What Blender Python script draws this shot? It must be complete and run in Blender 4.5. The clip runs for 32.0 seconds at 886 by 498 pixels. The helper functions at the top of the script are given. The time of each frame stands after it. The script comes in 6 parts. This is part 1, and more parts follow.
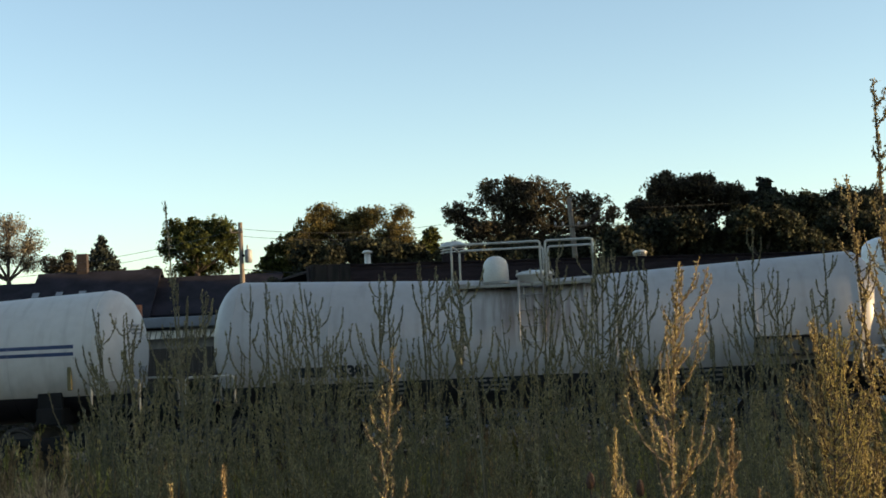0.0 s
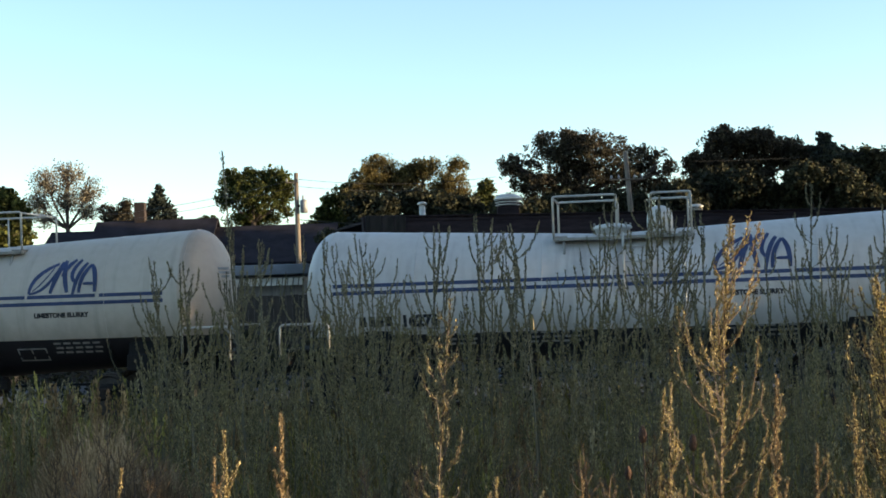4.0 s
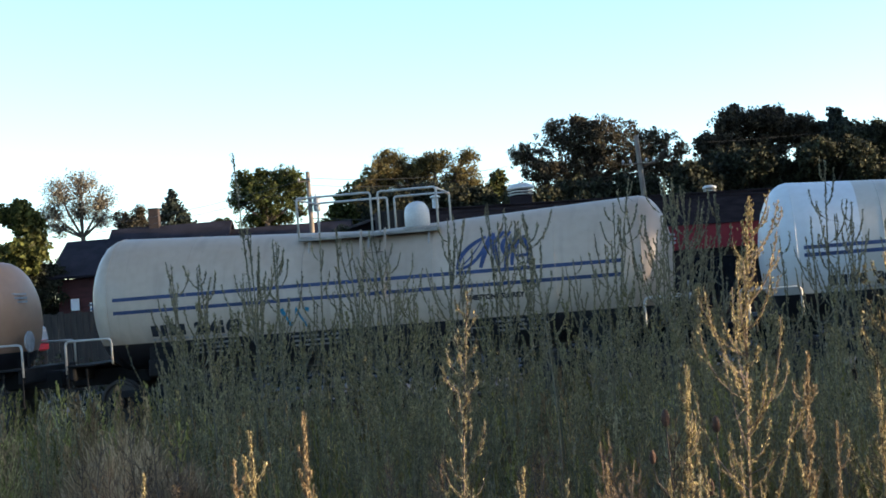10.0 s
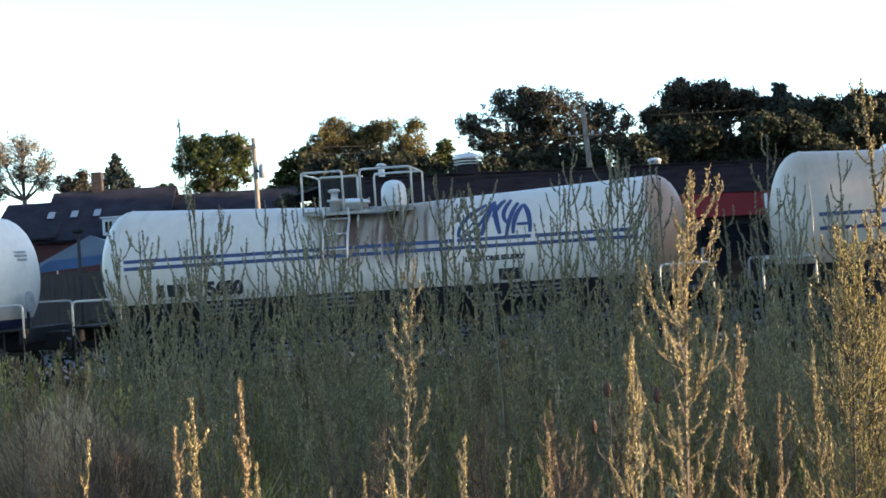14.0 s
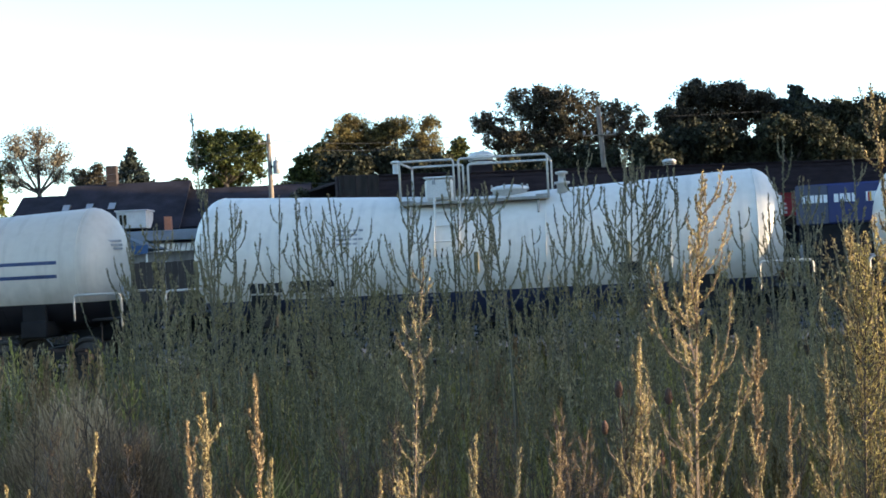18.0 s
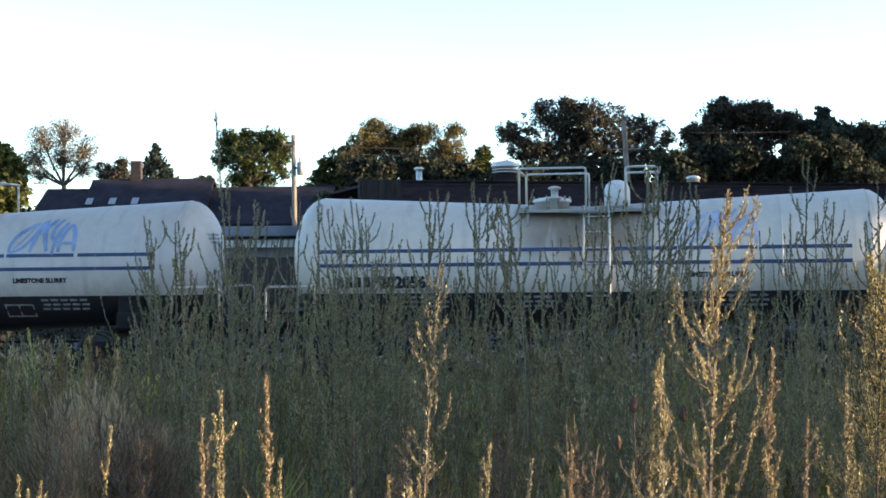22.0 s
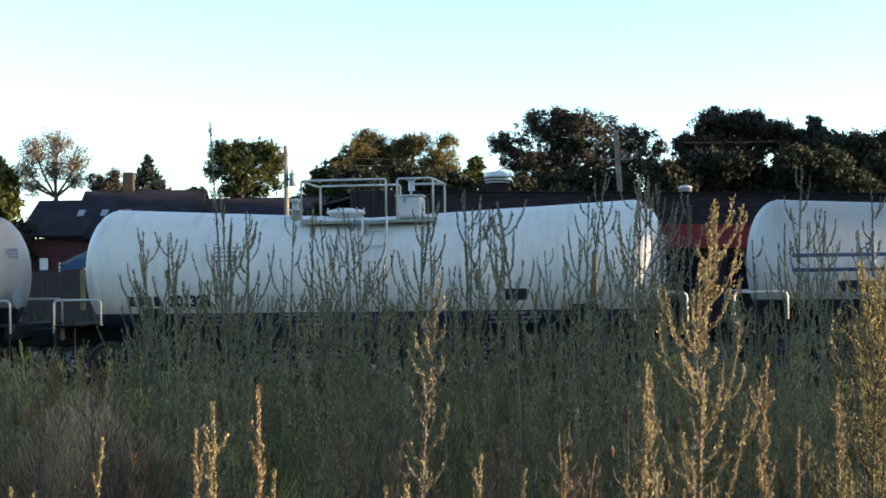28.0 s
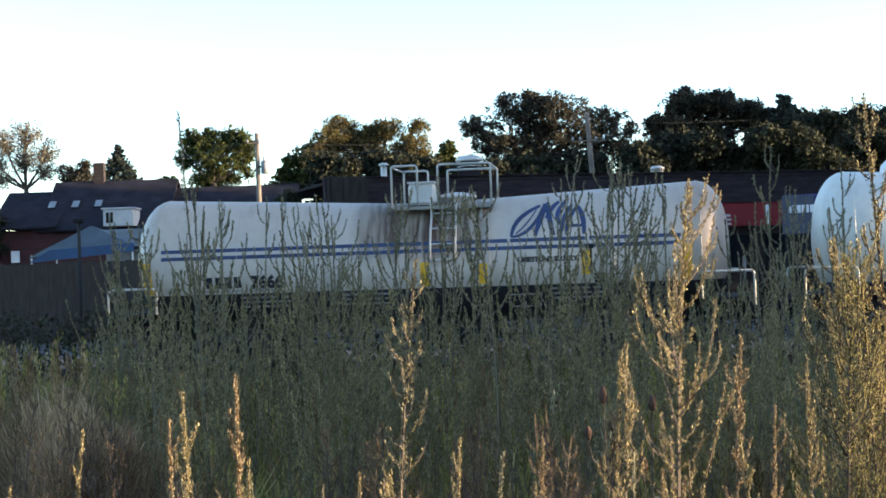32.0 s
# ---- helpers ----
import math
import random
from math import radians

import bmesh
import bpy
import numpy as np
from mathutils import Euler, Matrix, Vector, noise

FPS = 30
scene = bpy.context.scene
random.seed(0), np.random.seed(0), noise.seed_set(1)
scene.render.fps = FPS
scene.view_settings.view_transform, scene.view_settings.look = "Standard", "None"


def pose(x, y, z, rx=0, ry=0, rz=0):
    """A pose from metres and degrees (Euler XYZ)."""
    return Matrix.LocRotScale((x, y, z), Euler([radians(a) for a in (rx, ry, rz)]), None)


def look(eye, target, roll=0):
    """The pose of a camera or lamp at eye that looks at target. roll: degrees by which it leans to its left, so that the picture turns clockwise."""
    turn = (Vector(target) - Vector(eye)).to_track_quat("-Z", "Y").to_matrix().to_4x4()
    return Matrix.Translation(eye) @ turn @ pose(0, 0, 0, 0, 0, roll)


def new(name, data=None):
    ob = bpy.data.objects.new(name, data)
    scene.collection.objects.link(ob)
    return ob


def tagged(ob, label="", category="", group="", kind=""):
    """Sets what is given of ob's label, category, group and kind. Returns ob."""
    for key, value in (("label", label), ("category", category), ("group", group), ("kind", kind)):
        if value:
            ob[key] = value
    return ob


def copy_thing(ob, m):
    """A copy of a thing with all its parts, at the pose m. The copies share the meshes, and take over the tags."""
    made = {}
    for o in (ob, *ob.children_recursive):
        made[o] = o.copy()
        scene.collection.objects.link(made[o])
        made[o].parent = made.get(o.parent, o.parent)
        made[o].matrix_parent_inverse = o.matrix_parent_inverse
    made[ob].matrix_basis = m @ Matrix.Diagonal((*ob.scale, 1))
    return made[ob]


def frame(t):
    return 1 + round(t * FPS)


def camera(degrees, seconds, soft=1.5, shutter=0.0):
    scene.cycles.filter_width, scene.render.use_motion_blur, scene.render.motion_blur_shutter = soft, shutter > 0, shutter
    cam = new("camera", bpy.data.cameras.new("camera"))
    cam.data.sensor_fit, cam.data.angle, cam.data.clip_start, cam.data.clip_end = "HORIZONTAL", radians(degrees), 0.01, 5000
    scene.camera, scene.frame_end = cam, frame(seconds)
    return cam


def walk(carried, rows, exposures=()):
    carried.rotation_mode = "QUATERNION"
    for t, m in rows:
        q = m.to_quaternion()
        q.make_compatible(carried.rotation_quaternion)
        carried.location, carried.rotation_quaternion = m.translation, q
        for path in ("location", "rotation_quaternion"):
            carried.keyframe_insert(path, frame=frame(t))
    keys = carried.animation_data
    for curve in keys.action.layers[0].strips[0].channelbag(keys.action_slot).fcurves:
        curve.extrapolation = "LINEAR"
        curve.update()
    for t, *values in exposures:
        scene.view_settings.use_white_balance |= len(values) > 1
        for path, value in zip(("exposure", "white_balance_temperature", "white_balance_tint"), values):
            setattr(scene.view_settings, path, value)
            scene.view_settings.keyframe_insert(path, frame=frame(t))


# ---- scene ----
# ---- camera: one standing place, turned by the arms that hold it ----
EYE = 1.70
cam = camera(34.82, 32.0, soft=1.7)


def aim(yaw, pitch, roll):
    return pose(0, 0, EYE, 0, 0, yaw) @ pose(0, 0, 0, 90 + pitch) @ pose(0, 0, 0, 0, 0, -roll)


walk(cam, [(t, aim(a, b, c)) for t, a, b, c in (
    (0, -1.839, 3.976, 2.687), (0.5, -1.798, 3.863, 2.692), (1, -1.760, 3.717, 2.599), (1.5, -1.627, 3.762, 2.640), (2, -0.219, 3.404, 2.944),
    (2.5, 0.753, 3.009, 2.446), (3, 0.800, 2.744, 2.277), (3.5, 0.535, 2.305, 1.975), (5.5, 0.244, 1.942, 2.022), (6, 0.236, 1.798, 1.853),
    (6.5, 0.371, 1.730, 1.974), (7, 0.633, 1.681, 2.783), (7.5, 0.858, 1.612, 3.898), (8, 0.619, 1.882, 4.738), (8.5, 0.585, 1.825, 4.619),
    (9, 0.736, 1.820, 4.664), (9.5, 0.896, 1.878, 4.634), (10, 1.075, 1.853, 4.441), (10.5, 0.409, 1.659, 4.059), (11, -1.290, 1.538, 4.104),
    (11.5, -2.157, 1.116, 4.139), (12, -2.515, 0.809, 4.131), (12.5, -2.353, 0.664, 3.972), (13, -1.976, 0.533, 3.825), (13.5, -1.556, 0.513, 3.723),
    (14, -1.045, 0.445, 3.689), (14.5, -0.667, 0.401, 3.474), (15, -0.430, 0.271, 3.342), (15.5, -0.430, 0.423, 3.438), (17.5, -0.360, 0.345, 3.028),
    (18, -0.507, 0.396, 2.904), (18.5, -0.435, 1.994, 1.872), (19, 0.072, 3.750, 1.237), (19.5, 0.217, 1.310, 0.315), (20, 0.297, 0.646, 0.355),
    (20.5, 0.391, 0.512, 0.460), (21, 0.469, 0.529, 0.482), (21.5, 0.410, 0.553, 0.414), (22, 0.303, 0.725, 0.603), (22.5, 0.206, 0.665, 0.497),
    (23, 0.236, 0.679, 0.857), (23.5, 0.306, 0.854, 0.847), (24, 0.326, 0.950, 0.911), (24.5, 0.361, 1.078, 0.884), (25, 0.276, 1.198, 1.046),
    (25.5, 0.153, 1.184, 0.937), (27.5, 0.077, 1.211, 0.853), (28, -0.000, 1.146, 0.800), (28.5, 0.076, 1.106, 0.850), (29, 0.081, 1.174, 0.922),
    (29.5, 0.096, 1.396, 1.100), (30, 0.137, 1.466, 1.310), (30.5, -0.057, 1.529, 1.607), (31, -0.382, 1.244, 1.885), (31.5, -0.613, 0.803, 1.698),
    (32, -1.051, 0.500, 1.917),
)],
     exposures=((0, 1.66, 8830, 12), (2, 1.74, 8780, 12), (3.5, 1.89, 8000, 11), (6, 2.19, 7160, 13), (9, 2.24, 6750, 14), (11, 2.43, 6680, 13),
                (13, 2.72, 6860, 14), (15.5, 2.77, 6860, 14), (18, 2.67, 6860, 14), (18.5, 2.19, 7530, 13), (19, 1.72, 9300, 12), (20, 2.45, 6760, 13),
                (23, 2.67, 6710, 14), (25.5, 2.44, 6700, 13), (28, 2.39, 6950, 12), (30, 2.39, 6900, 12), (31, 2.34, 6900, 12), (32, 2.64, 6880, 13)))

# ---- light: a very low evening sun from the right and a clear sky ----
SUN_EL, SUN_AZ = 5.5, -8.8          # degrees; azimuth counted from +x towards +y
world = bpy.data.worlds.new("evening_sky")
world.use_nodes = True
scene.world = world
wn = world.node_tree
sky = wn.nodes.new("ShaderNodeTexSky")
sky.sky_type = "NISHITA"
sky.sun_disc = False
sky.sun_elevation = radians(SUN_EL)
sky.sun_rotation = radians(90 - SUN_AZ)
sky.altitude, sky.air_density, sky.dust_density, sky.ozone_density = 50, 0.75, 0.6, 2.1
wn.links.new(sky.outputs["Color"], wn.nodes["Background"].inputs["Color"])
wn.nodes["Background"].inputs["Strength"].default_value = 0.15
sun_data = bpy.data.lights.new("sun", "SUN")
sun_data.energy, sun_data.angle, sun_data.color = 3.4, radians(0.5), (1.0, 0.83, 0.58)
sun = new("sun", sun_data)
_se, _sa = radians(SUN_EL), radians(SUN_AZ)
sun.matrix_world = look((60 * math.cos(_sa), 60 * math.sin(_sa), 60 * math.tan(_se) + 2), (0, 0, 2))


# ---- materials ----
def nodes_of(name, rough, metal=0.0, spec=0.4):
    m = bpy.data.materials.new(name)
    m.use_nodes = True
    nt = m.node_tree
    b = nt.nodes["Principled BSDF"]
    b.inputs["Roughness"].default_value = rough
    b.inputs["Metallic"].default_value = metal
    b.inputs["Specular IOR Level"].default_value = spec
    return m, nt, b


def noise_at(nt, scale, detail=4, stretch=None, source="Object"):
    tc = nt.nodes.new("ShaderNodeTexCoord")
    n = nt.nodes.new("ShaderNodeTexNoise")
    n.inputs["Scale"].default_value = scale
    n.inputs["Detail"].default_value = detail
    if stretch:
        mp = nt.nodes.new("ShaderNodeMapping")
        mp.inputs["Scale"].default_value = stretch
        nt.links.new(tc.outputs[source], mp.inputs["Vector"])
        nt.links.new(mp.outputs["Vector"], n.inputs["Vector"])
    else:
        nt.links.new(tc.outputs[source], n.inputs["Vector"])
    return n.outputs["Fac"]


def ramp(nt, fac, stops):
    r = nt.nodes.new("ShaderNodeValToRGB")
    e = r.color_ramp.elements
    for i, (p, c) in enumerate(stops):
        if i < 2:
            e[i].position, e[i].color = p, (*c, 1)
        else:
            k = e.new(p)
            k.color = (*c, 1)
    nt.links.new(fac, r.inputs["Fac"])
    return r.outputs["Color"]


def mixed(nt, fac, a, b, mode="MIX"):
    m = nt.nodes.new("ShaderNodeMix")
    m.data_type, m.blend_type = "RGBA", mode
    for sock, v in ((m.inputs["Factor"], fac), (m.inputs[6], a), (m.inputs[7], b)):
        if isinstance(v, bpy.types.NodeSocket):
            nt.links.new(v, sock)
        else:
            sock.default_value = v if isinstance(v, float) else (*v, 1)
    return m.outputs[2]


def math_node(nt, op, a, b=0.0):
    m = nt.nodes.new("ShaderNodeMath")
    m.operation = op
    for sock, v in zip(m.inputs, (a, b)):
        if isinstance(v, bpy.types.NodeSocket):
            nt.links.new(v, sock)
        else:
            sock.default_value = v
    return m.outputs[0]


def bumped(nt, b, fac, strength, distance=0.02):
    k = nt.nodes.new("ShaderNodeBump")
    k.inputs["Strength"].default_value, k.inputs["Distance"].default_value = strength, distance
    nt.links.new(fac, k.inputs["Height"])
    nt.links.new(k.outputs["Normal"], b.inputs["Normal"])


def surface(name, color, rough=0.7, metal=0.0, scale=3.0, var=0.3, fine=40.0, bump=0.2, stretch=None, spec=0.4):
    """A plain surface whose colour varies in large stains and fine grain."""
    m, nt, b = nodes_of(name, rough, metal, spec)
    dark = tuple(c * (1 - var) for c in color)
    lite = tuple(min(1, c * (1 + var)) for c in color)
    big = ramp(nt, noise_at(nt, scale, 5, stretch), [(0.3, dark), (0.7, lite)])
    small = noise_at(nt, fine, 3, stretch)
    grain = ramp(nt, small, [(0.3, (0.8, 0.8, 0.8)), (0.7, (1, 1, 1))])
    nt.links.new(mixed(nt, 1.0, big, grain, "MULTIPLY"), b.inputs["Base Color"])
    if bump:
        bumped(nt, b, small, bump, 0.01)
    return m


def foliage(name, color, alt, glow=0.35, rough=0.75):
    """Leaves: colour varies from clump to clump and from plant to plant; light passes through them."""
    m, nt, b = nodes_of(name, rough, 0, 0.15)
    geo = nt.nodes.new("ShaderNodeNewGeometry")
    info = nt.nodes.new("ShaderNodeObjectInfo")
    f = math_node(nt, "MULTIPLY", math_node(nt, "ADD", geo.outputs["Random Per Island"], info.outputs["Random"]), 0.5)
    c = ramp(nt, f, [(0.15, color), (0.85, alt)])
    c = mixed(nt, 1.0, c, ramp(nt, noise_at(nt, 0.9, 3), [(0.3, (0.65, 0.65, 0.65)), (0.7, (1.1, 1.1, 1.0))]), "MULTIPLY")
    c = mixed(nt, 1.0, c, ramp(nt, noise_at(nt, 1.0, 2, (2.6, 2.6, 0.7)), [(0.36, (0.52, 0.50, 0.50)), (0.64, (1.25, 1.25, 1.2))]), "MULTIPLY")
    c = mixed(nt, 1.0, c, ramp(nt, geo.outputs["Random Per Island"], [(0.0, (0.55, 0.55, 0.55)), (1.0, (1.4, 1.4, 1.4))]), "MULTIPLY")
    nt.links.new(c, b.inputs["Base Color"])
    t = nt.nodes.new("ShaderNodeBsdfTranslucent")
    nt.links.new(c, t.inputs["Color"])
    mx = nt.nodes.new("ShaderNodeMixShader")
    mx.inputs["Fac"].default_value = glow
    nt.links.new(b.outputs[0], mx.inputs[1])
    nt.links.new(t.outputs[0], mx.inputs[2])
    nt.links.new(mx.outputs[0], nt.nodes["Material Output"].inputs["Surface"])
    return m


def tank_paint(name, base, dust, dusty, low, rust=0.0, soiled=0.0, brown_end=0.0, patch=None, centre=0.0, edge_z=1.55):
    """Painted tank shell in the car's own space: a dark lower part, dust on the crown, streaks that run down, rust under
    the platform, a soiled right end, and a cleaner panel."""
    m, nt, b = nodes_of(name, 0.42, 0, 0.35)
    tc = nt.nodes.new("ShaderNodeTexCoord")
    sep = nt.nodes.new("ShaderNodeSeparateXYZ")
    nt.links.new(tc.outputs["Object"], sep.inputs[0])
    x, z = sep.outputs["X"], sep.outputs["Z"]
    streak = noise_at(nt, 1.0, 5, (5.0, 1.0, 0.35))
    blot = noise_at(nt, 0.7, 6)
    col = ramp(nt, blot, [(0.25, tuple(c * 0.86 for c in base)), (0.75, base)])
    up = math_node(nt, "MULTIPLY", math_node(nt, "SUBTRACT", z, 2.25), 0.9)
    up = math_node(nt, "ADD", up, math_node(nt, "MULTIPLY", math_node(nt, "SUBTRACT", blot, 0.5), 1.2))
    upc = nt.nodes.new("ShaderNodeClamp")
    nt.links.new(up, upc.inputs[0])
    col = mixed(nt, math_node(nt, "MULTIPLY", upc.outputs[0], dusty), col, dust)
    sf = ramp(nt, streak, [(0.52, (0, 0, 0)), (0.75, (1, 1, 1))])
    col = mixed(nt, math_node(nt, "MULTIPLY", sf, 0.30), col, tuple(c * 0.5 for c in dust))
    if patch:
        inside = math_node(nt, "MULTIPLY", math_node(nt, "GREATER_THAN", x, patch[0]), math_node(nt, "LESS_THAN", x, patch[1]))
        col = mixed(nt, math_node(nt, "MULTIPLY", inside, 0.85), col, (0.58, 0.585, 0.575))
    near = math_node(nt, "ABSOLUTE", math_node(nt, "SUBTRACT", x, centre))
    for amount, tint, reach, lo, hi in ((soiled, (0.215, 0.16, 0.11), 1.45, 0.18, 0.48), (rust, (0.085, 0.042, 0.024), 1.3, 0.46, 0.60)):
        if amount:
            band = math_node(nt, "SUBTRACT", 1.0, math_node(nt, "POWER", math_node(nt, "DIVIDE", near, reach), 4.0))
            bc = nt.nodes.new("ShaderNodeClamp")
            nt.links.new(band, bc.inputs[0])
            s2 = ramp(nt, noise_at(nt, 1.0, 6, (4.0 if lo < 0.3 else 8.0, 1.0, 0.22)), [(lo, (0, 0, 0)), (hi, (1, 1, 1))])
            fade = nt.nodes.new("ShaderNodeMapRange")
            nt.links.new(z, fade.inputs[0])
            fade.inputs[1].default_value, fade.inputs[2].default_value = 1.9, 2.5
            k = math_node(nt, "MULTIPLY", math_node(nt, "MULTIPLY", bc.outputs[0], s2), math_node(nt, "MULTIPLY", fade.outputs[0], amount))
            col = mixed(nt, k, col, tint)
    if brown_end:
        fade = nt.nodes.new("ShaderNodeMapRange")
        nt.links.new(math_node(nt, "ADD", x, math_node(nt, "MULTIPLY", math_node(nt, "SUBTRACT", blot, 0.5), 0.06)), fade.inputs[0])
        fade.inputs[1].default_value, fade.inputs[2].default_value = 5.02, 5.06
        col = mixed(nt, math_node(nt, "MULTIPLY", fade.outputs[0], brown_end), col, (0.33, 0.175, 0.10))
    # splashed dirt along the lower edge
    low_f = nt.nodes.new("ShaderNodeMapRange")
    nt.links.new(math_node(nt, "ADD", z, math_node(nt, "MULTIPLY", math_node(nt, "SUBTRACT", noise_at(nt, 1.0, 6, (3.0, 1.0, 1.6)), 0.5), 1.1)), low_f.inputs[0])
    low_f.inputs[1].default_value, low_f.inputs[2].default_value = edge_z + 0.34, edge_z - 0.05
    col = mixed(nt, math_node(nt, "MULTIPLY", low_f.outputs[0], 0.32), col, (0.22, 0.19, 0.16))
    fine = ramp(nt, noise_at(nt, 6.0, 5), [(0.35, (0.94, 0.935, 0.93)), (0.6, (1, 1, 1))])
    col = mixed(nt, 1.0, col, fine, "MULTIPLY")
    edge = math_node(nt, "LESS_THAN", z, edge_z)
    col = mixed(nt, edge, col, low)
    nt.links.new(col, b.inputs["Base Color"])
    bumped(nt, b, noise_at(nt, 2.2, 3), 0.08, 0.02)
    return m


# ---- mesh building ----
class Build:
    """Collects plain geometry for one mesh."""

    def __init__(self):
        self.v, self.f, self.smooth = [], [], False

    def add(self, verts, faces):
        n = len(self.v)
        self.v += [tuple(p) for p in verts]
        self.f += [tuple(n + i for i in f) for f in faces]
        return self

    def box(self, c, s, bevel=0.0, turn=None):
        """A box round c of size s with chamfered edges."""
        h = [a / 2 for a in s]
        e = min(bevel, *(0.45 * a for a in s))
        if e <= 0:
            p = [(x * h[0], y * h[1], z * h[2]) for x in (-1, 1) for y in (-1, 1) for z in (-1, 1)]
            faces = [(0, 1, 3, 2), (4, 6, 7, 5), (0, 4, 5, 1), (2, 3, 7, 6), (0, 2, 6, 4), (1, 5, 7, 3)]
        else:
            bm = bmesh.new()
            for x in (-1, 1):
                for y in (-1, 1):
                    for z in (-1, 1):
                        bm.verts.new((x * h[0], y * (h[1] - e), z * (h[2] - e)))
                        bm.verts.new((x * (h[0] - e), y * h[1], z * (h[2] - e)))
                        bm.verts.new((x * (h[0] - e), y * (h[1] - e), z * h[2]))
            bmesh.ops.convex_hull(bm, input=bm.verts[:])
            bm.verts.index_update()
            p = [tuple(q.co) for q in bm.verts]
            faces = [tuple(q.index for q in f.verts) for f in bm.faces]
            bm.free()
        m = Matrix.Translation(c) @ (turn.to_4x4() if turn else Matrix())
        return self.add([m @ Vector(q) for q in p], faces)

    def tube(self, pts, r, n=8, r_end=None, caps=True):
        pts = [Vector(p) for p in pts]
        rings, k = [], len(pts)
        side = None
        for i, p in enumerate(pts):
            d = (pts[min(i + 1, k - 1)] - pts[max(i - 1, 0)]).normalized()
            if side is None:
                side = d.orthogonal().normalized()
            side = (side - d * side.dot(d)).normalized()
            other = d.cross(side)
            rr = r if r_end is None else r + (r_end - r) * i / (k - 1)
            rings += [p + (side * math.cos(2 * math.pi * j / n) + other * math.sin(2 * math.pi * j / n)) * rr for j in range(n)]
        faces = [(i * n + j, i * n + (j + 1) % n, (i + 1) * n + (j + 1) % n, (i + 1) * n + j) for i in range(k - 1) for j in range(n)]
        if caps:
            faces += [tuple(range(n))[::-1], tuple(range((k - 1) * n, k * n))]
        return self.add(rings, faces)

    def lathe(self, profile, n=24, axis="z", c=(0, 0, 0)):
        """profile: (radius, height) pairs turned about the axis through c."""
        verts = []
        for r, h in profile:
            for j in range(n):
                a = 2 * math.pi * j / n
                q = (r * math.cos(a), r * math.sin(a), h)
                q = q if axis == "z" else (h, q[0], q[1]) if axis == "x" else (q[1], h, q[0])
                verts.append(Vector(c) + Vector(q))
        k = len(profile)
        faces = [(i * n + j, i * n + (j + 1) % n, (i + 1) * n + (j + 1) % n, (i + 1) * n + j) for i in range(k - 1) for j in range(n)]
        faces += [tuple(range(n))[::-1], tuple(range((k - 1) * n, k * n))]
        return self.add(verts, faces)

    def sheet(self, quad, thick):
        """A flat piece with the outline quad (any polygon) and a thickness along its normal."""
        q = [Vector(p) for p in quad]
        nrm = (q[1] - q[0]).cross(q[2] - q[0]).normalized() * thick
        k = len(q)
        faces = [tuple(range(k))[::-1], tuple(range(k, 2 * k))] + [(i, (i + 1) % k, k + (i + 1) % k, k + i) for i in range(k)]
        return self.add(q + [p + nrm for p in q], faces)

    def mesh(self, name):
        me = bpy.data.meshes.new(name)
        me.from_pydata(self.v, [], self.f)
        if self.smooth:
            me.polygons.foreach_set("use_smooth", [True] * len(me.polygons))
        me.update()
        return me

    def soft(self):
        self.smooth = True
        return self


def part(name, build, material, parent, label=""):
    me = build.mesh(name)
    me.materials.append(material)
    ob = new(name, me)
    ob.parent = parent
    return tagged(ob, label)


def thing(name, m, label, category, group="", kind=""):
    """The Empty at a thing's base."""
    ob = new(name)
    ob.matrix_basis = m
    return tagged(ob, label, category, group, kind)


def fixed(name, build, material, label="", category="", kind="structure", group=""):
    me = build.mesh(name)
    me.materials.append(material)
    return tagged(new(name, me), label, category, group, kind)


def bent(points, radius, n=4):
    """A path through points with rounded corners."""
    pts = [Vector(p) for p in points]
    out = [pts[0]]
    for a, b, c in zip(pts, pts[1:], pts[2:]):
        d1, d2 = (a - b), (c - b)
        k = min(radius, d1.length * 0.45, d2.length * 0.45)
        p, q = b + d1.normalized() * k, b + d2.normalized() * k
        for i in range(n + 1):
            t = i / n
            out.append(p * (1 - t) ** 2 + b * 2 * t * (1 - t) + q * t ** 2)
    return out + [pts[-1]]


def lettering(text, size):
    """The outline of a word in the built-in font, as flat vertices and faces."""
    cu = bpy.data.curves.new("word", "FONT")
    cu.body, cu.size, cu.resolution_u, cu.offset = text, size, 3, 0.018 * size / 0.3
    ob = new("word", cu)
    me = bpy.data.meshes.new_from_object(ob.evaluated_get(bpy.context.evaluated_depsgraph_get()))
    verts, faces = [tuple(v.co) for v in me.vertices], [tuple(p.vertices) for p in me.polygons]
    bpy.data.objects.remove(ob)
    bpy.data.curves.remove(cu)
    bpy.data.meshes.remove(me)
    return verts, faces


def digits_of(verts, faces):
    """Splits the outline of a word into its single characters."""
    root = list(range(len(verts)))

    def find(i):
        while root[i] != i:
            i = root[i]
        return i

    for f in faces:
        for k in f[1:]:
            root[find(k)] = find(f[0])
    sets = {}
    for f in faces:
        sets.setdefault(find(f[0]), []).append(f)
    for fs in sets.values():
        ids = sorted({k for f in fs for k in f})
        where = {k: i for i, k in enumerate(ids)}
        yield [verts[k] for k in ids], [tuple(where[k] for k in f) for f in fs]


LEVEL = radians(0.8)


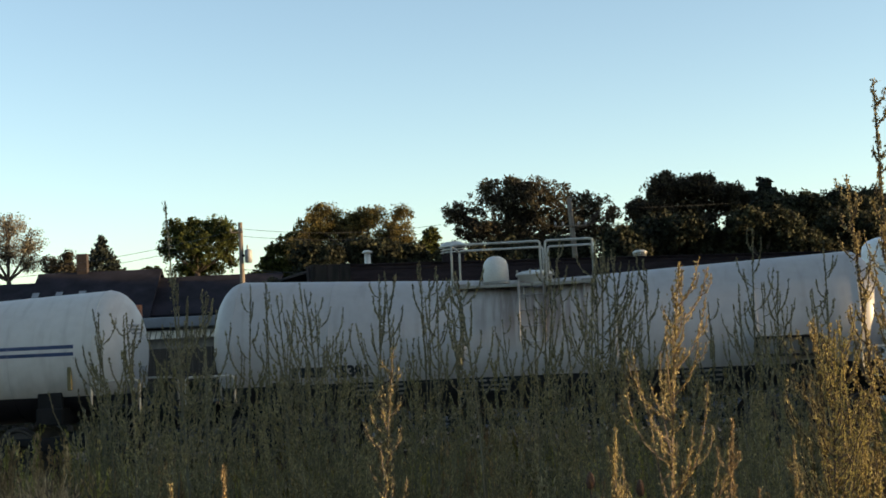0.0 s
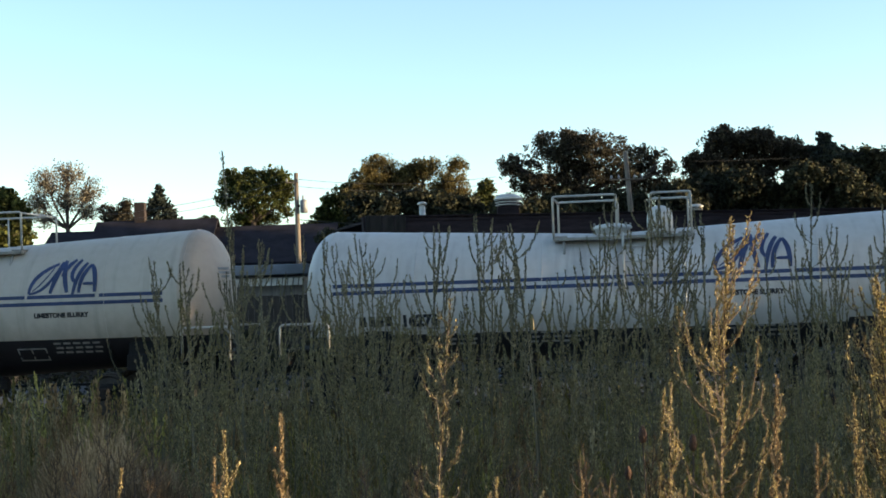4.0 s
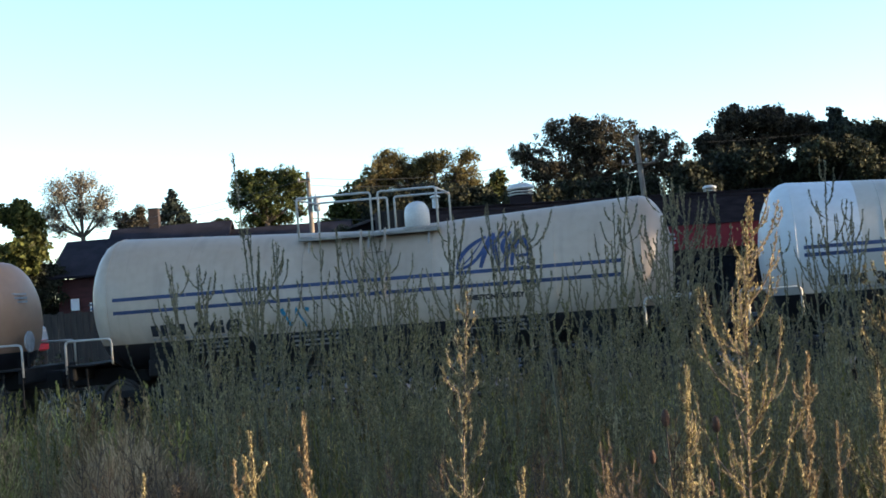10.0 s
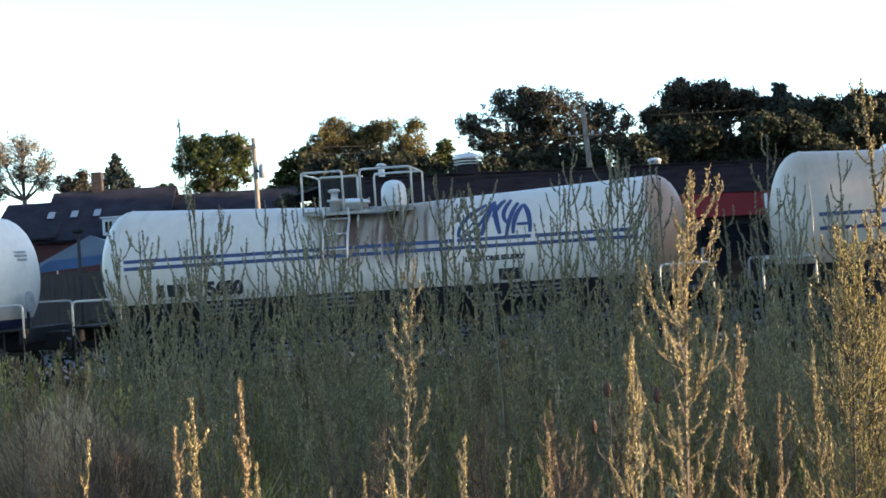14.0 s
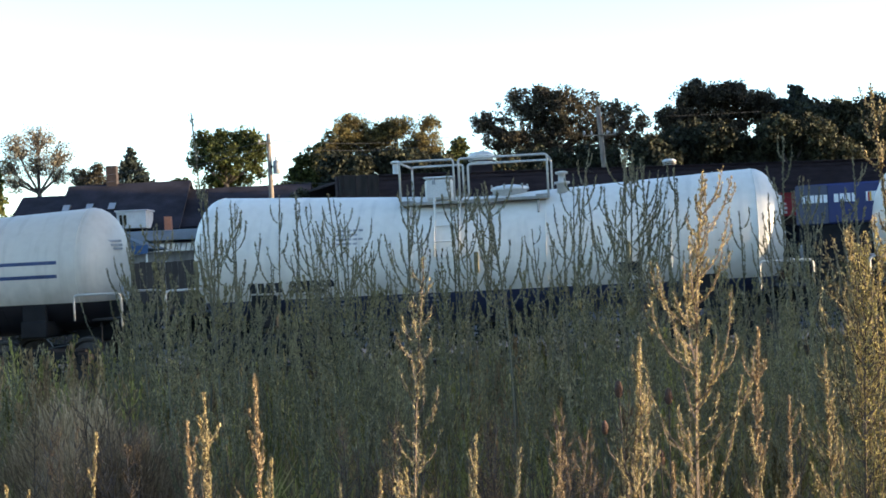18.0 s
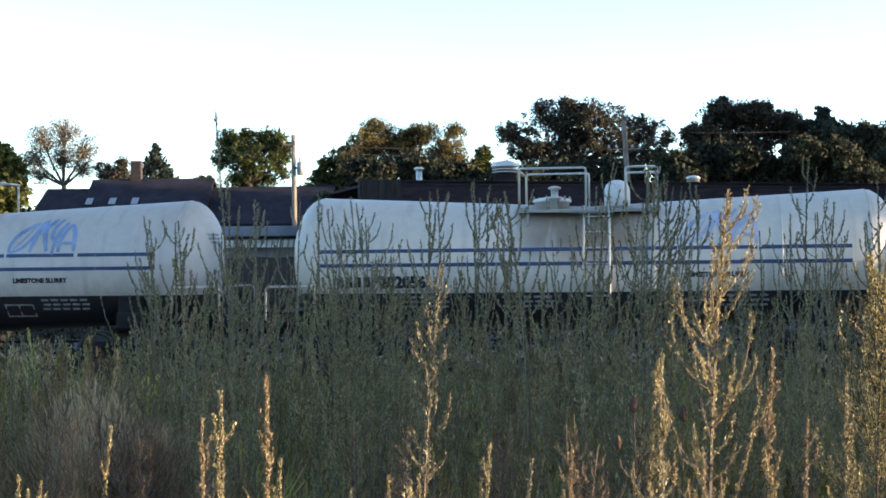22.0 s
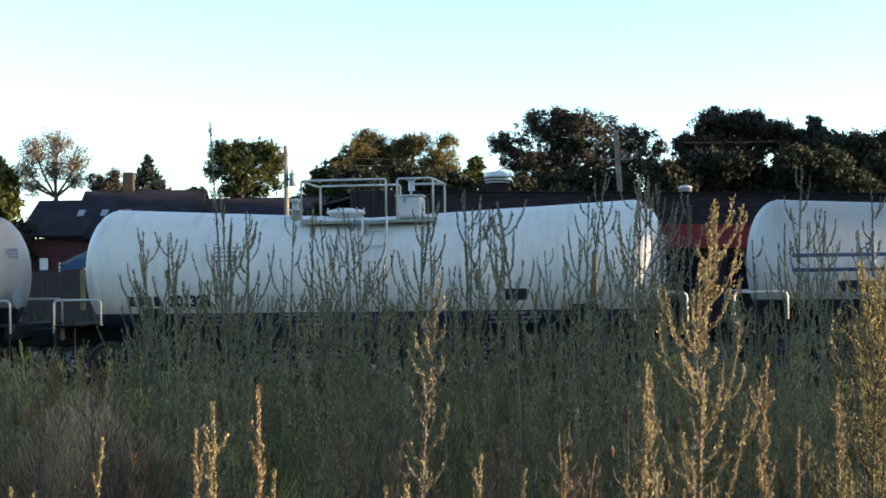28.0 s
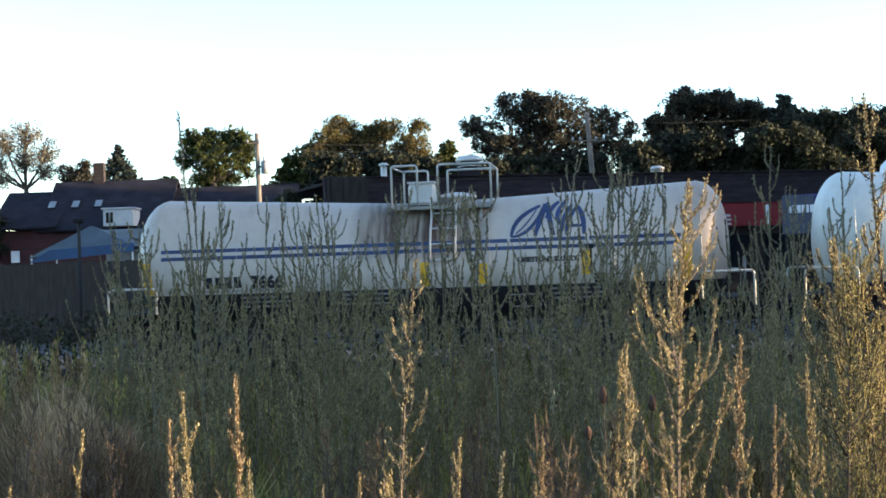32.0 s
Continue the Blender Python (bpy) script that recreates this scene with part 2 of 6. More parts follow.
def spot(a, b, d):
    """The place d metres out, a to the right and b above eye level, both in 1/2500 of the distance, on a chart that hangs askew by LEVEL."""
    a, b = a * math.cos(LEVEL) + (b - 50) * math.sin(LEVEL), (b - 50) * math.cos(LEVEL) - a * math.sin(LEVEL) + 50
    return Vector((a * d / 2500, d, EYE + b * d / 2500))


# ---- palette ----
soil = surface("weedy_soil", (0.075, 0.065, 0.04), 0.95, scale=0.4, fine=9.0, bump=0.6)
gravel = surface("ballast_stone", (0.075, 0.066, 0.058), 0.95, scale=2.0, fine=14.0, bump=1.0, spec=0.05)
asphalt = surface("asphalt", (0.05, 0.05, 0.052), 0.9, scale=0.5, fine=30.0, bump=0.3)
rail_steel = surface("worn_rail_steel", (0.07, 0.045, 0.032), 0.85, 0.2, scale=4.0)
tie_wood = surface("creosoted_wood", (0.055, 0.042, 0.033), 0.9, scale=3.0, stretch=(1, 8, 8))
black_steel = surface("black_painted_steel", (0.018, 0.017, 0.017), 0.85, 0.0, scale=2.0, bump=0.1, spec=0.12)
wheel_steel = surface("dark_wheel_steel", (0.06, 0.05, 0.045), 0.55, 0.6, scale=5.0)
white_pipe = surface("white_painted_pipe", (0.48, 0.455, 0.41), 0.5, 0.0, scale=3.0, var=0.12, bump=0.05)
white_dome = surface("white_fitting_paint", (0.62, 0.60, 0.56), 0.4, 0.0, scale=2.0, var=0.1, bump=0.05)
grating = surface("soiled_grating", (0.34, 0.31, 0.27), 0.7, 0.2, scale=3.0)
stripe_blue = surface("blue_stripe_paint", (0.030, 0.052, 0.125), 0.5, scale=2.5, var=0.25, bump=0.0)
faded_blue = surface("faded_blue_paint", (0.20, 0.27, 0.40), 0.55, scale=3.0, var=0.3, bump=0.0)
pale_blue = surface("nearly_gone_blue_paint", (0.33, 0.37, 0.45), 0.55, scale=3.0, var=0.3, bump=0.0)
stencil_black = surface("black_stencil_paint", (0.02, 0.02, 0.025), 0.6, scale=6.0, var=0.3, bump=0.0)
stencil_grey = surface("weathered_stencil_paint", (0.30, 0.30, 0.30), 0.6, scale=6.0, var=0.3, bump=0.0)
stencil_white = surface("white_stencil_paint", (0.27, 0.27, 0.26), 0.6, scale=6.0, var=0.3, bump=0.0)
teal_paint = surface("teal_spray_paint", (0.02, 0.19, 0.29), 0.5, scale=6.0, var=0.3, bump=0.0)
yellow_paint = surface("yellow_marking_paint", (0.75, 0.42, 0.03), 0.5, scale=4.0, var=0.2, bump=0.0)
olive_plate = surface("olive_brown_plate", (0.16, 0.13, 0.06), 0.6, scale=5.0)

# ---- ground: one sheet that falls gently to the track ----
TURN, TRACK_D, RAIL_Z = radians(7.66), 28.07, -0.35
ALONG = Vector((math.cos(TURN), -math.sin(TURN), 0))
AWAY = Vector((math.sin(TURN), math.cos(TURN), 0))


def ground_z(x, y):
    d = (x * AWAY.x + (y - TRACK_D) * AWAY.y)
    k = min(1.0, max(0.0, (d + 11) / 7.0))
    k = k * k * (3 - 2 * k)
    rough = 0.05 * math.sin(x * 0.9 + y * 0.35) * math.cos(y * 0.7 - x * 0.2) if y < 30 else 0.0
    return -0.78 * k + rough * (1 - k)


def ground_sheet():
    xs = [-2500, -900, -400, -200, -110] + [-70 + 2 * i for i in range(71)] + [110, 200, 400, 900, 2500]
    ys = [-900, -300, -100, -40] + [-20 + 1.6 * i for i in range(45)] + [60, 75, 100, 150, 300, 700, 1500, 4000]
    b = Build()
    b.v = [(x, y, ground_z(x, y)) for y in ys for x in xs]
    n = len(xs)
    b.f = [(j * n + i, j * n + i + 1, (j + 1) * n + i + 1, (j + 1) * n + i) for j in range(len(ys) - 1) for i in range(n - 1)]
    return fixed("ground", b.soft(), soil, "weedy brown field soil", "ground")


ground_sheet()


def on_track(u, v=0.0, z=0.0):
    return Vector((0, TRACK_D, RAIL_Z + z)) + ALONG * u + AWAY * v


def strip(b, profile, u0, u1):
    """Sweeps a cross-section (v, z pairs) along the track."""
    k = len(profile)
    v = [on_track(u, p, z) for u in (u0, u1) for p, z in profile]
    b.add(v, [(i, (i + 1) % k, k + (i + 1) % k, k + i) for i in range(k)] + [tuple(range(k))[::-1], tuple(range(k, 2 * k))])


bed = Build()
strip(bed, [(-2.6, -0.55), (-1.7, -0.24), (1.7, -0.24), (2.6, -0.55)], -160, 160)
ballast = fixed("ballast", bed, gravel, "grey crushed stone ballast under the track", "ballast")
for v in (-0.75, 0.75):
    rb = Build()
    strip(rb, [(v - 0.07, -0.17), (v - 0.07, -0.15), (v - 0.012, -0.13), (v - 0.012, -0.045), (v - 0.036, -0.035), (v - 0.036, 0.0),
               (v + 0.036, 0.0), (v + 0.036, -0.035), (v + 0.012, -0.045), (v + 0.012, -0.13), (v + 0.07, -0.15), (v + 0.07, -0.17)], -160, 160)
    tagged(part("rail", rb, rail_steel, ballast), "worn steel rail")
tie_mesh = Build().box((0, 0, 0), (0.22, 2.5, 0.2), 0.02).mesh("tie")
tie_mesh.materials.append(tie_wood)
for i in range(110):
    tie = new("tie", tie_mesh)
    tie.parent = ballast
    tie.matrix_basis = Matrix.Translation(on_track(-36 + 0.6 * i + random.uniform(-0.03, 0.03), 0, -0.262)) @ pose(0, 0, 0, 0, 0, -7.66)

lot = Build()
lot.add([(-26, 37.5, -0.72), (70, 30.0, -0.72), (70, 200, -0.72), (-26, 200, -0.72)], [(0, 1, 2, 3)])
lot.add([(-26, 37.5, -0.8), (70, 30.0, -0.8), (70, 200, -0.8), (-26, 200, -0.8)], [(3, 2, 1, 0)])
lot.f += [(0, 4, 5, 1)]
fixed("pavement", lot, asphalt, "dark asphalt yard behind the track", "pavement")

# ---- the train of tank cars ----
PITCH = 13.25
LOW, DIP = 1.0, 0.25


class Shell:
    """The tank's form in its car's space: u along the car, two halves that slope down to the middle."""

    def __init__(self, half, top):
        self.half, self.top, self.r = half, top, (top - LOW) / 2
        self.body = half - 0.60

    def axis(self, u):
        return self.top - self.r - DIP * (1 - min(1.0, abs(u) / self.body))

    def near(self, u, z, out=0.006):
        """The point of the near side at u and height z, out metres proud."""
        h = max(-0.999, min(0.999, (z - self.axis(u)) / self.r))
        return Vector((u, -self.r * math.sqrt(1 - h * h) - out, z))

    def mesh(self, n=56):
        b = Build()
        stations = []
        for i in range(9):
            a = math.pi / 2 * i / 8
            stations.append((-self.body - 0.60 * math.cos(a), max(0.02, self.r * math.sin(a) ** 0.88)))
        stations = stations[:-1] + [(-self.body + self.body * 2 * i / 24, self.r) for i in range(25)] + [(-u, r) for u, r in stations[:-1][::-1]]
        for u, r in stations:
            zc = self.axis(u)
            b.v += [(u, r * math.cos(2 * math.pi * j / n), zc + r * math.sin(2 * math.pi * j / n)) for j in range(n)]
        k = len(stations)
        b.f = [(i * n + j, (i + 1) * n + j, (i + 1) * n + (j + 1) % n, i * n + (j + 1) % n) for i in range(k - 1) for j in range(n)]
        b.f += [tuple(range(n)), tuple(range((k - 1) * n, k * n))[::-1]]
        return b.soft()

    def painted(self, b, flat, faces, u0, z0, out=0.006, lean=0.0):
        """Lays flat paint (x, z pairs) on the near side."""
        b.add([self.near(u0 + p[0] + lean * p[1], z0 + p[1], out) for p in flat], faces)

    def bar(self, b, u0, u1, z0, z1, out=0.006, n=1):
        pts, faces = [], []
        for i in range(n + 1):
            u = u0 + (u1 - u0) * i / n
            pts += [(u, z0), (u, z1)]
        faces = [(2 * i, 2 * i + 2, 2 * i + 3, 2 * i + 1) for i in range(n)]
        b.add([self.near(u, z, out) for u, z in pts], faces)

    def stroke(self, b, path, width, u0, z0, out=0.006):
        """A brush stroke of that width along path."""
        p = [Vector((a, c, 0)) for a, c in path]
        for i in range(len(p) - 1):
            w0 = width[i] if isinstance(width, (list, tuple)) else width
            w1 = width[i + 1] if isinstance(width, (list, tuple)) else width
            d0 = (p[min(i + 1, len(p) - 1)] - p[max(i - 1, 0)]).normalized()
            d1 = (p[min(i + 2, len(p) - 1)] - p[i]).normalized()
            n0, n1 = Vector((-d0.y, d0.x, 0)) * w0 / 2, Vector((-d1.y, d1.x, 0)) * w1 / 2
            self.painted(b, [p[i] - n0, p[i + 1] - n1, p[i + 1] + n1, p[i] + n0], [(0, 1, 2, 3)], u0, z0, out)


def emblem(shell, mat, car, u0, z0):
    """The owner's device as plain brush strokes: a leaning leaf outline and slanting ribs under an arch."""
    steps = [i / 10 for i in range(11)]

    def curve(p, c, q):
        """A bowed stroke from p to q, drawn towards c."""
        return [((1 - t) ** 2 * p[0] + 2 * t * (1 - t) * c[0] + t * t * q[0], (1 - t) ** 2 * p[1] + 2 * t * (1 - t) * c[1] + t * t * q[1]) for t in steps]

    ribs = [(curve((0.02, 0.02), (0.04, 0.40), (0.60, 0.62)), 0.085), (curve((0.02, 0.02), (0.46, 0.04), (0.68, 0.66)), 0.065), (curve((0.10, 0.08), (0.30, 0.20), (0.52, 0.54)), 0.03),
            (curve((0.49, 0.02), (0.60, 0.42), (0.76, 0.68)), 0.10), (curve((0.75, 0.68), (0.76, 0.36), (0.86, 0.03)), 0.10), (curve((0.72, 0.36), (0.82, 0.60), (0.98, 0.69)), 0.085),
            (curve((1.10, 0.69), (0.84, 0.42), (1.00, 0.24)), 0.085), (curve((1.24, 0.62), (1.06, 0.46), (0.98, -0.04)), 0.085),
            (curve((1.12, 0.02), (1.12, 0.36), (1.34, 0.58)), 0.085), (curve((1.34, 0.58), (1.48, 0.44), (1.46, 0.03)), 0.095), (curve((1.20, 0.20), (1.32, 0.205), (1.46, 0.20)), 0.06)]
    ribs = [([(0.95 * x, 0.98 * y) for x, y in path], w) for path, w in ribs]
    for k, (path, w) in enumerate(ribs):
        b = Build()
        shell.stroke(b, path, [w * (0.55 + 0.45 * math.sin(math.pi * (0.08 + 0.84 * i / 10))) for i in range(11)], u0, z0, 0.006 + 0.0007 * k)
        part("emblem_stroke", b, mat, car, "blue painted brush stroke" if not k else "")


def platform(shell, car, u0, u1, ladder_mat, fittings, ladder_at, hoops, foot=2.05):
    """The walkway over the crown with its rails, ladder and valves."""
    zd = shell.top - DIP - 0.03
    um, w = (u0 + u1) / 2, u1 - u0
    deck = Build()
    deck.box((um, -0.74, zd - 0.08), (w, 0.30, 0.04), 0.01)
    deck.box((um, 0.74, zd - 0.08), (w, 0.30, 0.04), 0.01)
    for u in (u0 + 0.12, u1 - 0.12):
        deck.box((u, 0, zd - 0.03), (0.26, 1.6, 0.04), 0.01)
    deck.box((um, -0.89, zd - 0.08), (w, 0.03, 0.06), 0.008)
    part("walkway", deck, grating, car, "soiled steel walkway")
    for u in (u0 + 0.2, um, u1 - 0.2):
        for v in (-1.0, 1.0):
            part("bracket", Build().tube([(u, v * 0.82, zd - 0.08), (u, v * 0.98, zd - 0.36)], 0.022, 6), grating, car)
    top = zd + 0.74
    for v in (-0.86, 0.86):
        for a, c in hoops:
            pts = bent([(a, v, zd - 0.10), (a, v, top), (c, v, top), (c, v, zd - 0.10)], 0.06)
            part("handrail", Build().tube(pts, 0.022, 8).soft(), white_pipe, car)
            k = max(1, round((c - a) / 1.25))
            for i in range(1, k):
                u = a + (c - a) * i / k
                part("post", Build().tube([(u, v, zd - 0.10), (u, v, top)], 0.020, 8).soft(), white_pipe, car)
    for u in (u0, u1):
        part("end_rail", Build().tube(bent([(u, -0.86, top - 0.02), (u, 0.86, top - 0.02)], 0.1), 0.021, 8).soft(), white_pipe, car)
    for kind, u in fittings:
        if kind == "dome":
            b = Build().lathe([(0.25, -0.14), (0.25, 0.20), (0.24, 0.30), (0.21, 0.38), (0.15, 0.44), (0.07, 0.47), (0.01, 0.475)], 24, "z", (u, -0.3, zd + 0.05)).soft()
            d = part("valve_dome", b, white_dome, car, "white rounded valve cover")
            part("flange", Build().lathe([(0.30, 0), (0.30, 0.05), (0.26, 0.05), (0.26, 0)], 24, "z", (u, -0.3, zd - 0.03)).soft(), grating, d)
        elif kind == "box":
            d = part("valve_box", Build().box((u, -0.35, zd + 0.20), (0.52, 0.5, 0.42), 0.05), white_dome, car, "white square valve housing")
            part("lid", Build().box((u, -0.35, zd + 0.425), (0.55, 0.53, 0.035), 0.012), white_dome, d)
            part("hasp", Build().box((u - 0.08, -0.61, zd + 0.36), (0.06, 0.025, 0.14), 0.005), stencil_grey, d)
        elif kind == "hatch":
            b = Build().lathe([(0.34, -0.12), (0.34, 0.10), (0.38, 0.10), (0.38, 0.14), (0.34, 0.17), (0.12, 0.21), (0.01, 0.21)], 20, "z", (u, 0, zd + 0.02)).soft()
            d = part("manway", b, white_dome, car, "white bolted manway")
            for i in range(6):
                a = math.pi / 3 * i + 0.3
                part("bolt", Build().lathe([(0.022, 0), (0.022, 0.10), (0.012, 0.12)], 6, "z", (u + 0.36 * math.cos(a), 0.36 * math.sin(a), zd + 0.12)), grating, d)
        elif kind == "valve":
            b = Build().lathe([(0.10, -0.1), (0.10, 0.12), (0.15, 0.12), (0.15, 0.16), (0.07, 0.17), (0.07, 0.30), (0.12, 0.31), (0.12, 0.35), (0.05, 0.37), (0.01, 0.37)], 16, "z", (u, -0.45, zd + 0.05)).soft()
            part("relief_valve", b, white_pipe, car, "white flanged relief valve")
    for du in (-0.24, 0.24):
        pts = [(ladder_at + du, -0.92, zd + 0.02)]
        pts += [shell.near(ladder_at + du, zz, 0.09) for zz in (2.95, 2.7, 2.4, 2.1, 1.8, 1.5, 1.3) if zz >= foot]
        part("ladder_stile", Build().tube(pts, 0.024, 8).soft(), ladder_mat, car)
    for zz in (2.98, 2.68, 2.38, 2.08, 1.78, 1.48):
        if zz < foot:
            continue
        p, q = shell.near(ladder_at - 0.24, zz, 0.09), shell.near(ladder_at + 0.24, zz, 0.09)
        part("rung", Build().tube([p, q], 0.016, 6), ladder_mat, car)


def bogie(car, u):
    """A two-axle truck; its wheelsets turn."""
    b = Build()
    for v in (-1.0, 1.0):
        b.box((u, v, 0.50), (1.15, 0.14, 0.30), 0.05)
        for s in (-1, 1):
            b.box((u + s * 0.72, v, 0.56), (0.50, 0.13, 0.17), 0.04)
            b.box((u + s * 0.89, v, 0.44), (0.28, 0.2, 0.26), 0.04)
            b.tube([(u + s * 0.14, v, 0.30), (u + s * 0.14, v, 0.58)], 0.07, 8)
    b.box((u, 0, 0.52), (0.42, 2.0, 0.26), 0.04)
    frame_ob = part("truck", b, black_steel, car, "black cast side-frame truck")
    sets = []
    for s in (-0.88, 0.88):
        w = Build()
        for v in (-0.76, 0.76):
            k = -1 if v < 0 else 1
            w.lathe([(0.05, v + k * 0.09), (0.12, v + k * 0.09), (0.14, v + k * 0.03), (0.34, v + k * 0.015), (0.37, v + k * 0.07), (0.42, v + k * 0.07),
                     (0.425, v - k * 0.045), (0.45, v - k * 0.05), (0.45, v - k * 0.075), (0.36, v - k * 0.075), (0.34, v - k * 0.01), (0.05, v - k * 0.05)], 28, "y")
        w.lathe([(0.075, -1.05), (0.075, 1.05)], 10, "y")
        for a in range(3):
            q = 2 * math.pi * a / 3
            for v in (-0.86, 0.86):
                w.box((0.22 * math.cos(q), v, 0.22 * math.sin(q)), (0.05, 0.02, 0.05), 0.01)
        ws = part("wheelset", w, wheel_steel, frame_ob, "dark steel wheelset")
        ws.location = (u + s, 0, 0.42)
        sets.append(ws)
    return sets


WHEELS = []


def tank_car(label, paint, half=5.9, stripes=None, stripe_paint=None, emblem_paint=None, mark=None, number="", digits_at=-2.9,
             deck=(-1.45, 1.45), fittings=(), ladder_at=0.1, hoops=None, plates=(), extra=None, text_size=0.29, top=3.45, base_z=1.66, emblem_at=1.75):
    car = thing("tank_car", Matrix(), label, "tank car", "tank cars of the train")
    shell = Shell(half, top)
    part("tank", shell.mesh(), paint, car)
    for u in (-half * 0.62, -half * 0.22, half * 0.22, half * 0.62):
        ring = [(u, (shell.r + 0.002) * math.cos(a), shell.axis(u) + (shell.r + 0.002) * math.sin(a)) for a in [2 * math.pi * i / 48 for i in range(49)]]
        part("weld_seam", Build().tube(ring, 0.007, 5, caps=False).soft(), paint, car)
    body = shell.body
    for s in (-1, 1):
        ring = [(s * body, (shell.r + 0.001) * math.cos(a), shell.axis(body) + (shell.r + 0.001) * math.sin(a)) for a in [2 * math.pi * i / 48 for i in range(49)]]
        part("head_rim", Build().tube(ring, 0.009, 6, caps=False).soft(), paint, car)
    if stripes:
        u_end = body - 0.12
        for z in stripes:
            cuts = (-u_end, -0.02, 0.02, emblem_at - 0.06, emblem_at - 0.01, emblem_at + 1.40, emblem_at + 1.48, u_end - 0.25)
            for a, c in zip(cuts[::2], cuts[1::2]) if emblem_paint and z == stripes[0] else ((-u_end, -0.02), (0.02, u_end - 0.25)):
                b = Build()
                shell.bar(b, a, c, z - 0.035, z + 0.035, 0.005, 16)
                part("stripe", b, stripe_paint or stripe_blue, car)
    if emblem_paint:
        emblem(shell, emblem_paint, car, emblem_at, stripes[0] + 0.045)
        b = Build()
        verts, faces = lettering("LIMESTONE SLURRY", 0.125)
        shell.painted(b, verts, faces, emblem_at + 0.13, stripes[-1] - 0.27, 0.006)
        tagged(part("stencil", b, stencil_black, car, "small dark stencilled words"), kind="stuff")
        fr = Build()
        for a, c, z0, z1 in ((1.62, 2.22, 1.13, 1.16), (1.62, 2.22, 1.36, 1.39), (1.62, 1.65, 1.16, 1.36), (1.90, 1.93, 1.16, 1.36), (2.19, 2.22, 1.16, 1.36)):
            shell.bar(fr, a, c, z0, z1, 0.007, 1)
        tagged(part("placard_frame", fr, stencil_white, car, "white outlined stencil box"), kind="stuff")
    zt = base_z
    if mark:
        u = digits_at - text_size * 2.85
        for wid in mark:
            b = Build()
            for k in range(3):
                shell.bar(b, u + 0.06 * text_size, u + 0.48 * text_size, zt + (0.02 + 0.223 * k) * text_size, zt + (0.243 + 0.223 * k) * text_size, 0.006)
            part("owner_mark", b, stencil_black, car, "dark stencilled bar")
            u += wid * text_size
    if number:
        for verts, faces in digits_of(*lettering(number, text_size)):
            b = Build()
            shell.painted(b, verts, faces, digits_at, zt, 0.007)
            part("digit", b, stencil_black, car, "dark stencilled digit")
    b = Build()
    for i in range(14):
        u = -4.4 + 0.11 * i
        shell.bar(b, u, u + 0.08, base_z - 0.075, base_z - 0.035, 0.006)
    tagged(part("stencil", b, stencil_grey, car), kind="stuff")
    b = Build()
    for u0 in (-3.6, -1.6, 2.4):
        for r in range(3):
            for i in range(5):
                u = u0 + 0.2 * i + (0.03 if r % 2 else 0)
                b.add([shell.near(u, zz, 0.006) for u, zz in ((u, base_z - 0.21 - 0.09 * r), (u + 0.15, base_z - 0.21 - 0.09 * r), (u + 0.15, base_z - 0.17 - 0.09 * r), (u, base_z - 0.17 - 0.09 * r))], [(0, 1, 2, 3)])
    tagged(part("stencil", b, stencil_white, car), kind="stuff")
    platform(shell, car, deck[0], deck[1], white_pipe if number in ("5680", "7666", "202056", "16276") else paint, fittings, ladder_at, hoops or ((deck[0], deck[0] + 1.5), (deck[0] + 1.7, deck[1])), 1.3 if number in ("202056", "202097") else 2.05)
    for u, z0, z1 in plates:
        bb = Build().box(tuple(shell.near(u + 0.045, (z0 + z1) / 2, 0.0)), (0.09, 0.06, z1 - z0), 0.012)
        part("plate", bb, olive_plate, car, "olive-brown upright plate")
    # small weathered words on the right-hand head
    b = Build()
    for k, (v, dz, w) in enumerate(((-0.42, 0.52, 0.40), (-0.42, 0.44, 0.40), (-0.36, 0.36, 0.28))):
        rr = math.hypot(v, dz) / shell.r
        u = shell.body + 0.60 * math.sqrt(max(0.0, 1 - rr ** (2 / 0.88)))
        b.box((u + 0.004, v, shell.axis(shell.body) + dz), (0.05, w, 0.045), 0.0, Euler((0, 0, -0.45)).to_matrix())
    tagged(part("stencil", b, stencil_grey, car), kind="stuff")
    # frame, ends, couplers and running gear
    for s in (-1, 1):
        b = Build()
        b.box((s * (half - 0.15), 0, 0.93), (1.7, 0.5, 0.36), 0.03)
        b.box((s * (half + 0.28), 0, 1.06), (0.16, 2.5, 0.30), 0.03)
        b.box((s * (half + 0.05), 0, 1.20), (0.62, 2.6, 0.04), 0.01)
        part("end_sill", b, black_steel, car, "black stub sill")
        c = Build().box((s * (half + 0.46), 0, 0.84), (0.42, 0.22, 0.22), 0.05)
        c.box((s * (half + 0.66), 0.03, 0.84), (0.18, 0.30, 0.30), 0.07)
        part("coupler", c, wheel_steel, car, "rusty knuckle coupler")
        for v in (-1.28, 1.28):
            pts = bent([(s * (half - 0.62), v, 1.2), (s * (half - 0.62), v, 1.70), (s * (half + 0.34), v, 1.70), (s * (half + 0.34), v, 1.05)], 0.10)
            part("end_handrail", Build().tube(pts, 0.024, 8).soft(), white_pipe, car, "white bent pipe handrail")
            b = Build()
            for zz in (0.45, 0.75):
                b.box((s * (half + 0.12), v, zz), (0.42, 0.05, 0.03), 0.008)
            for du in (-0.2, 0.2):
                b.box((s * (half + 0.12) + du, v, 0.78), (0.03, 0.04, 0.72), 0.008)
            part("step_ladder", b, black_steel, car)
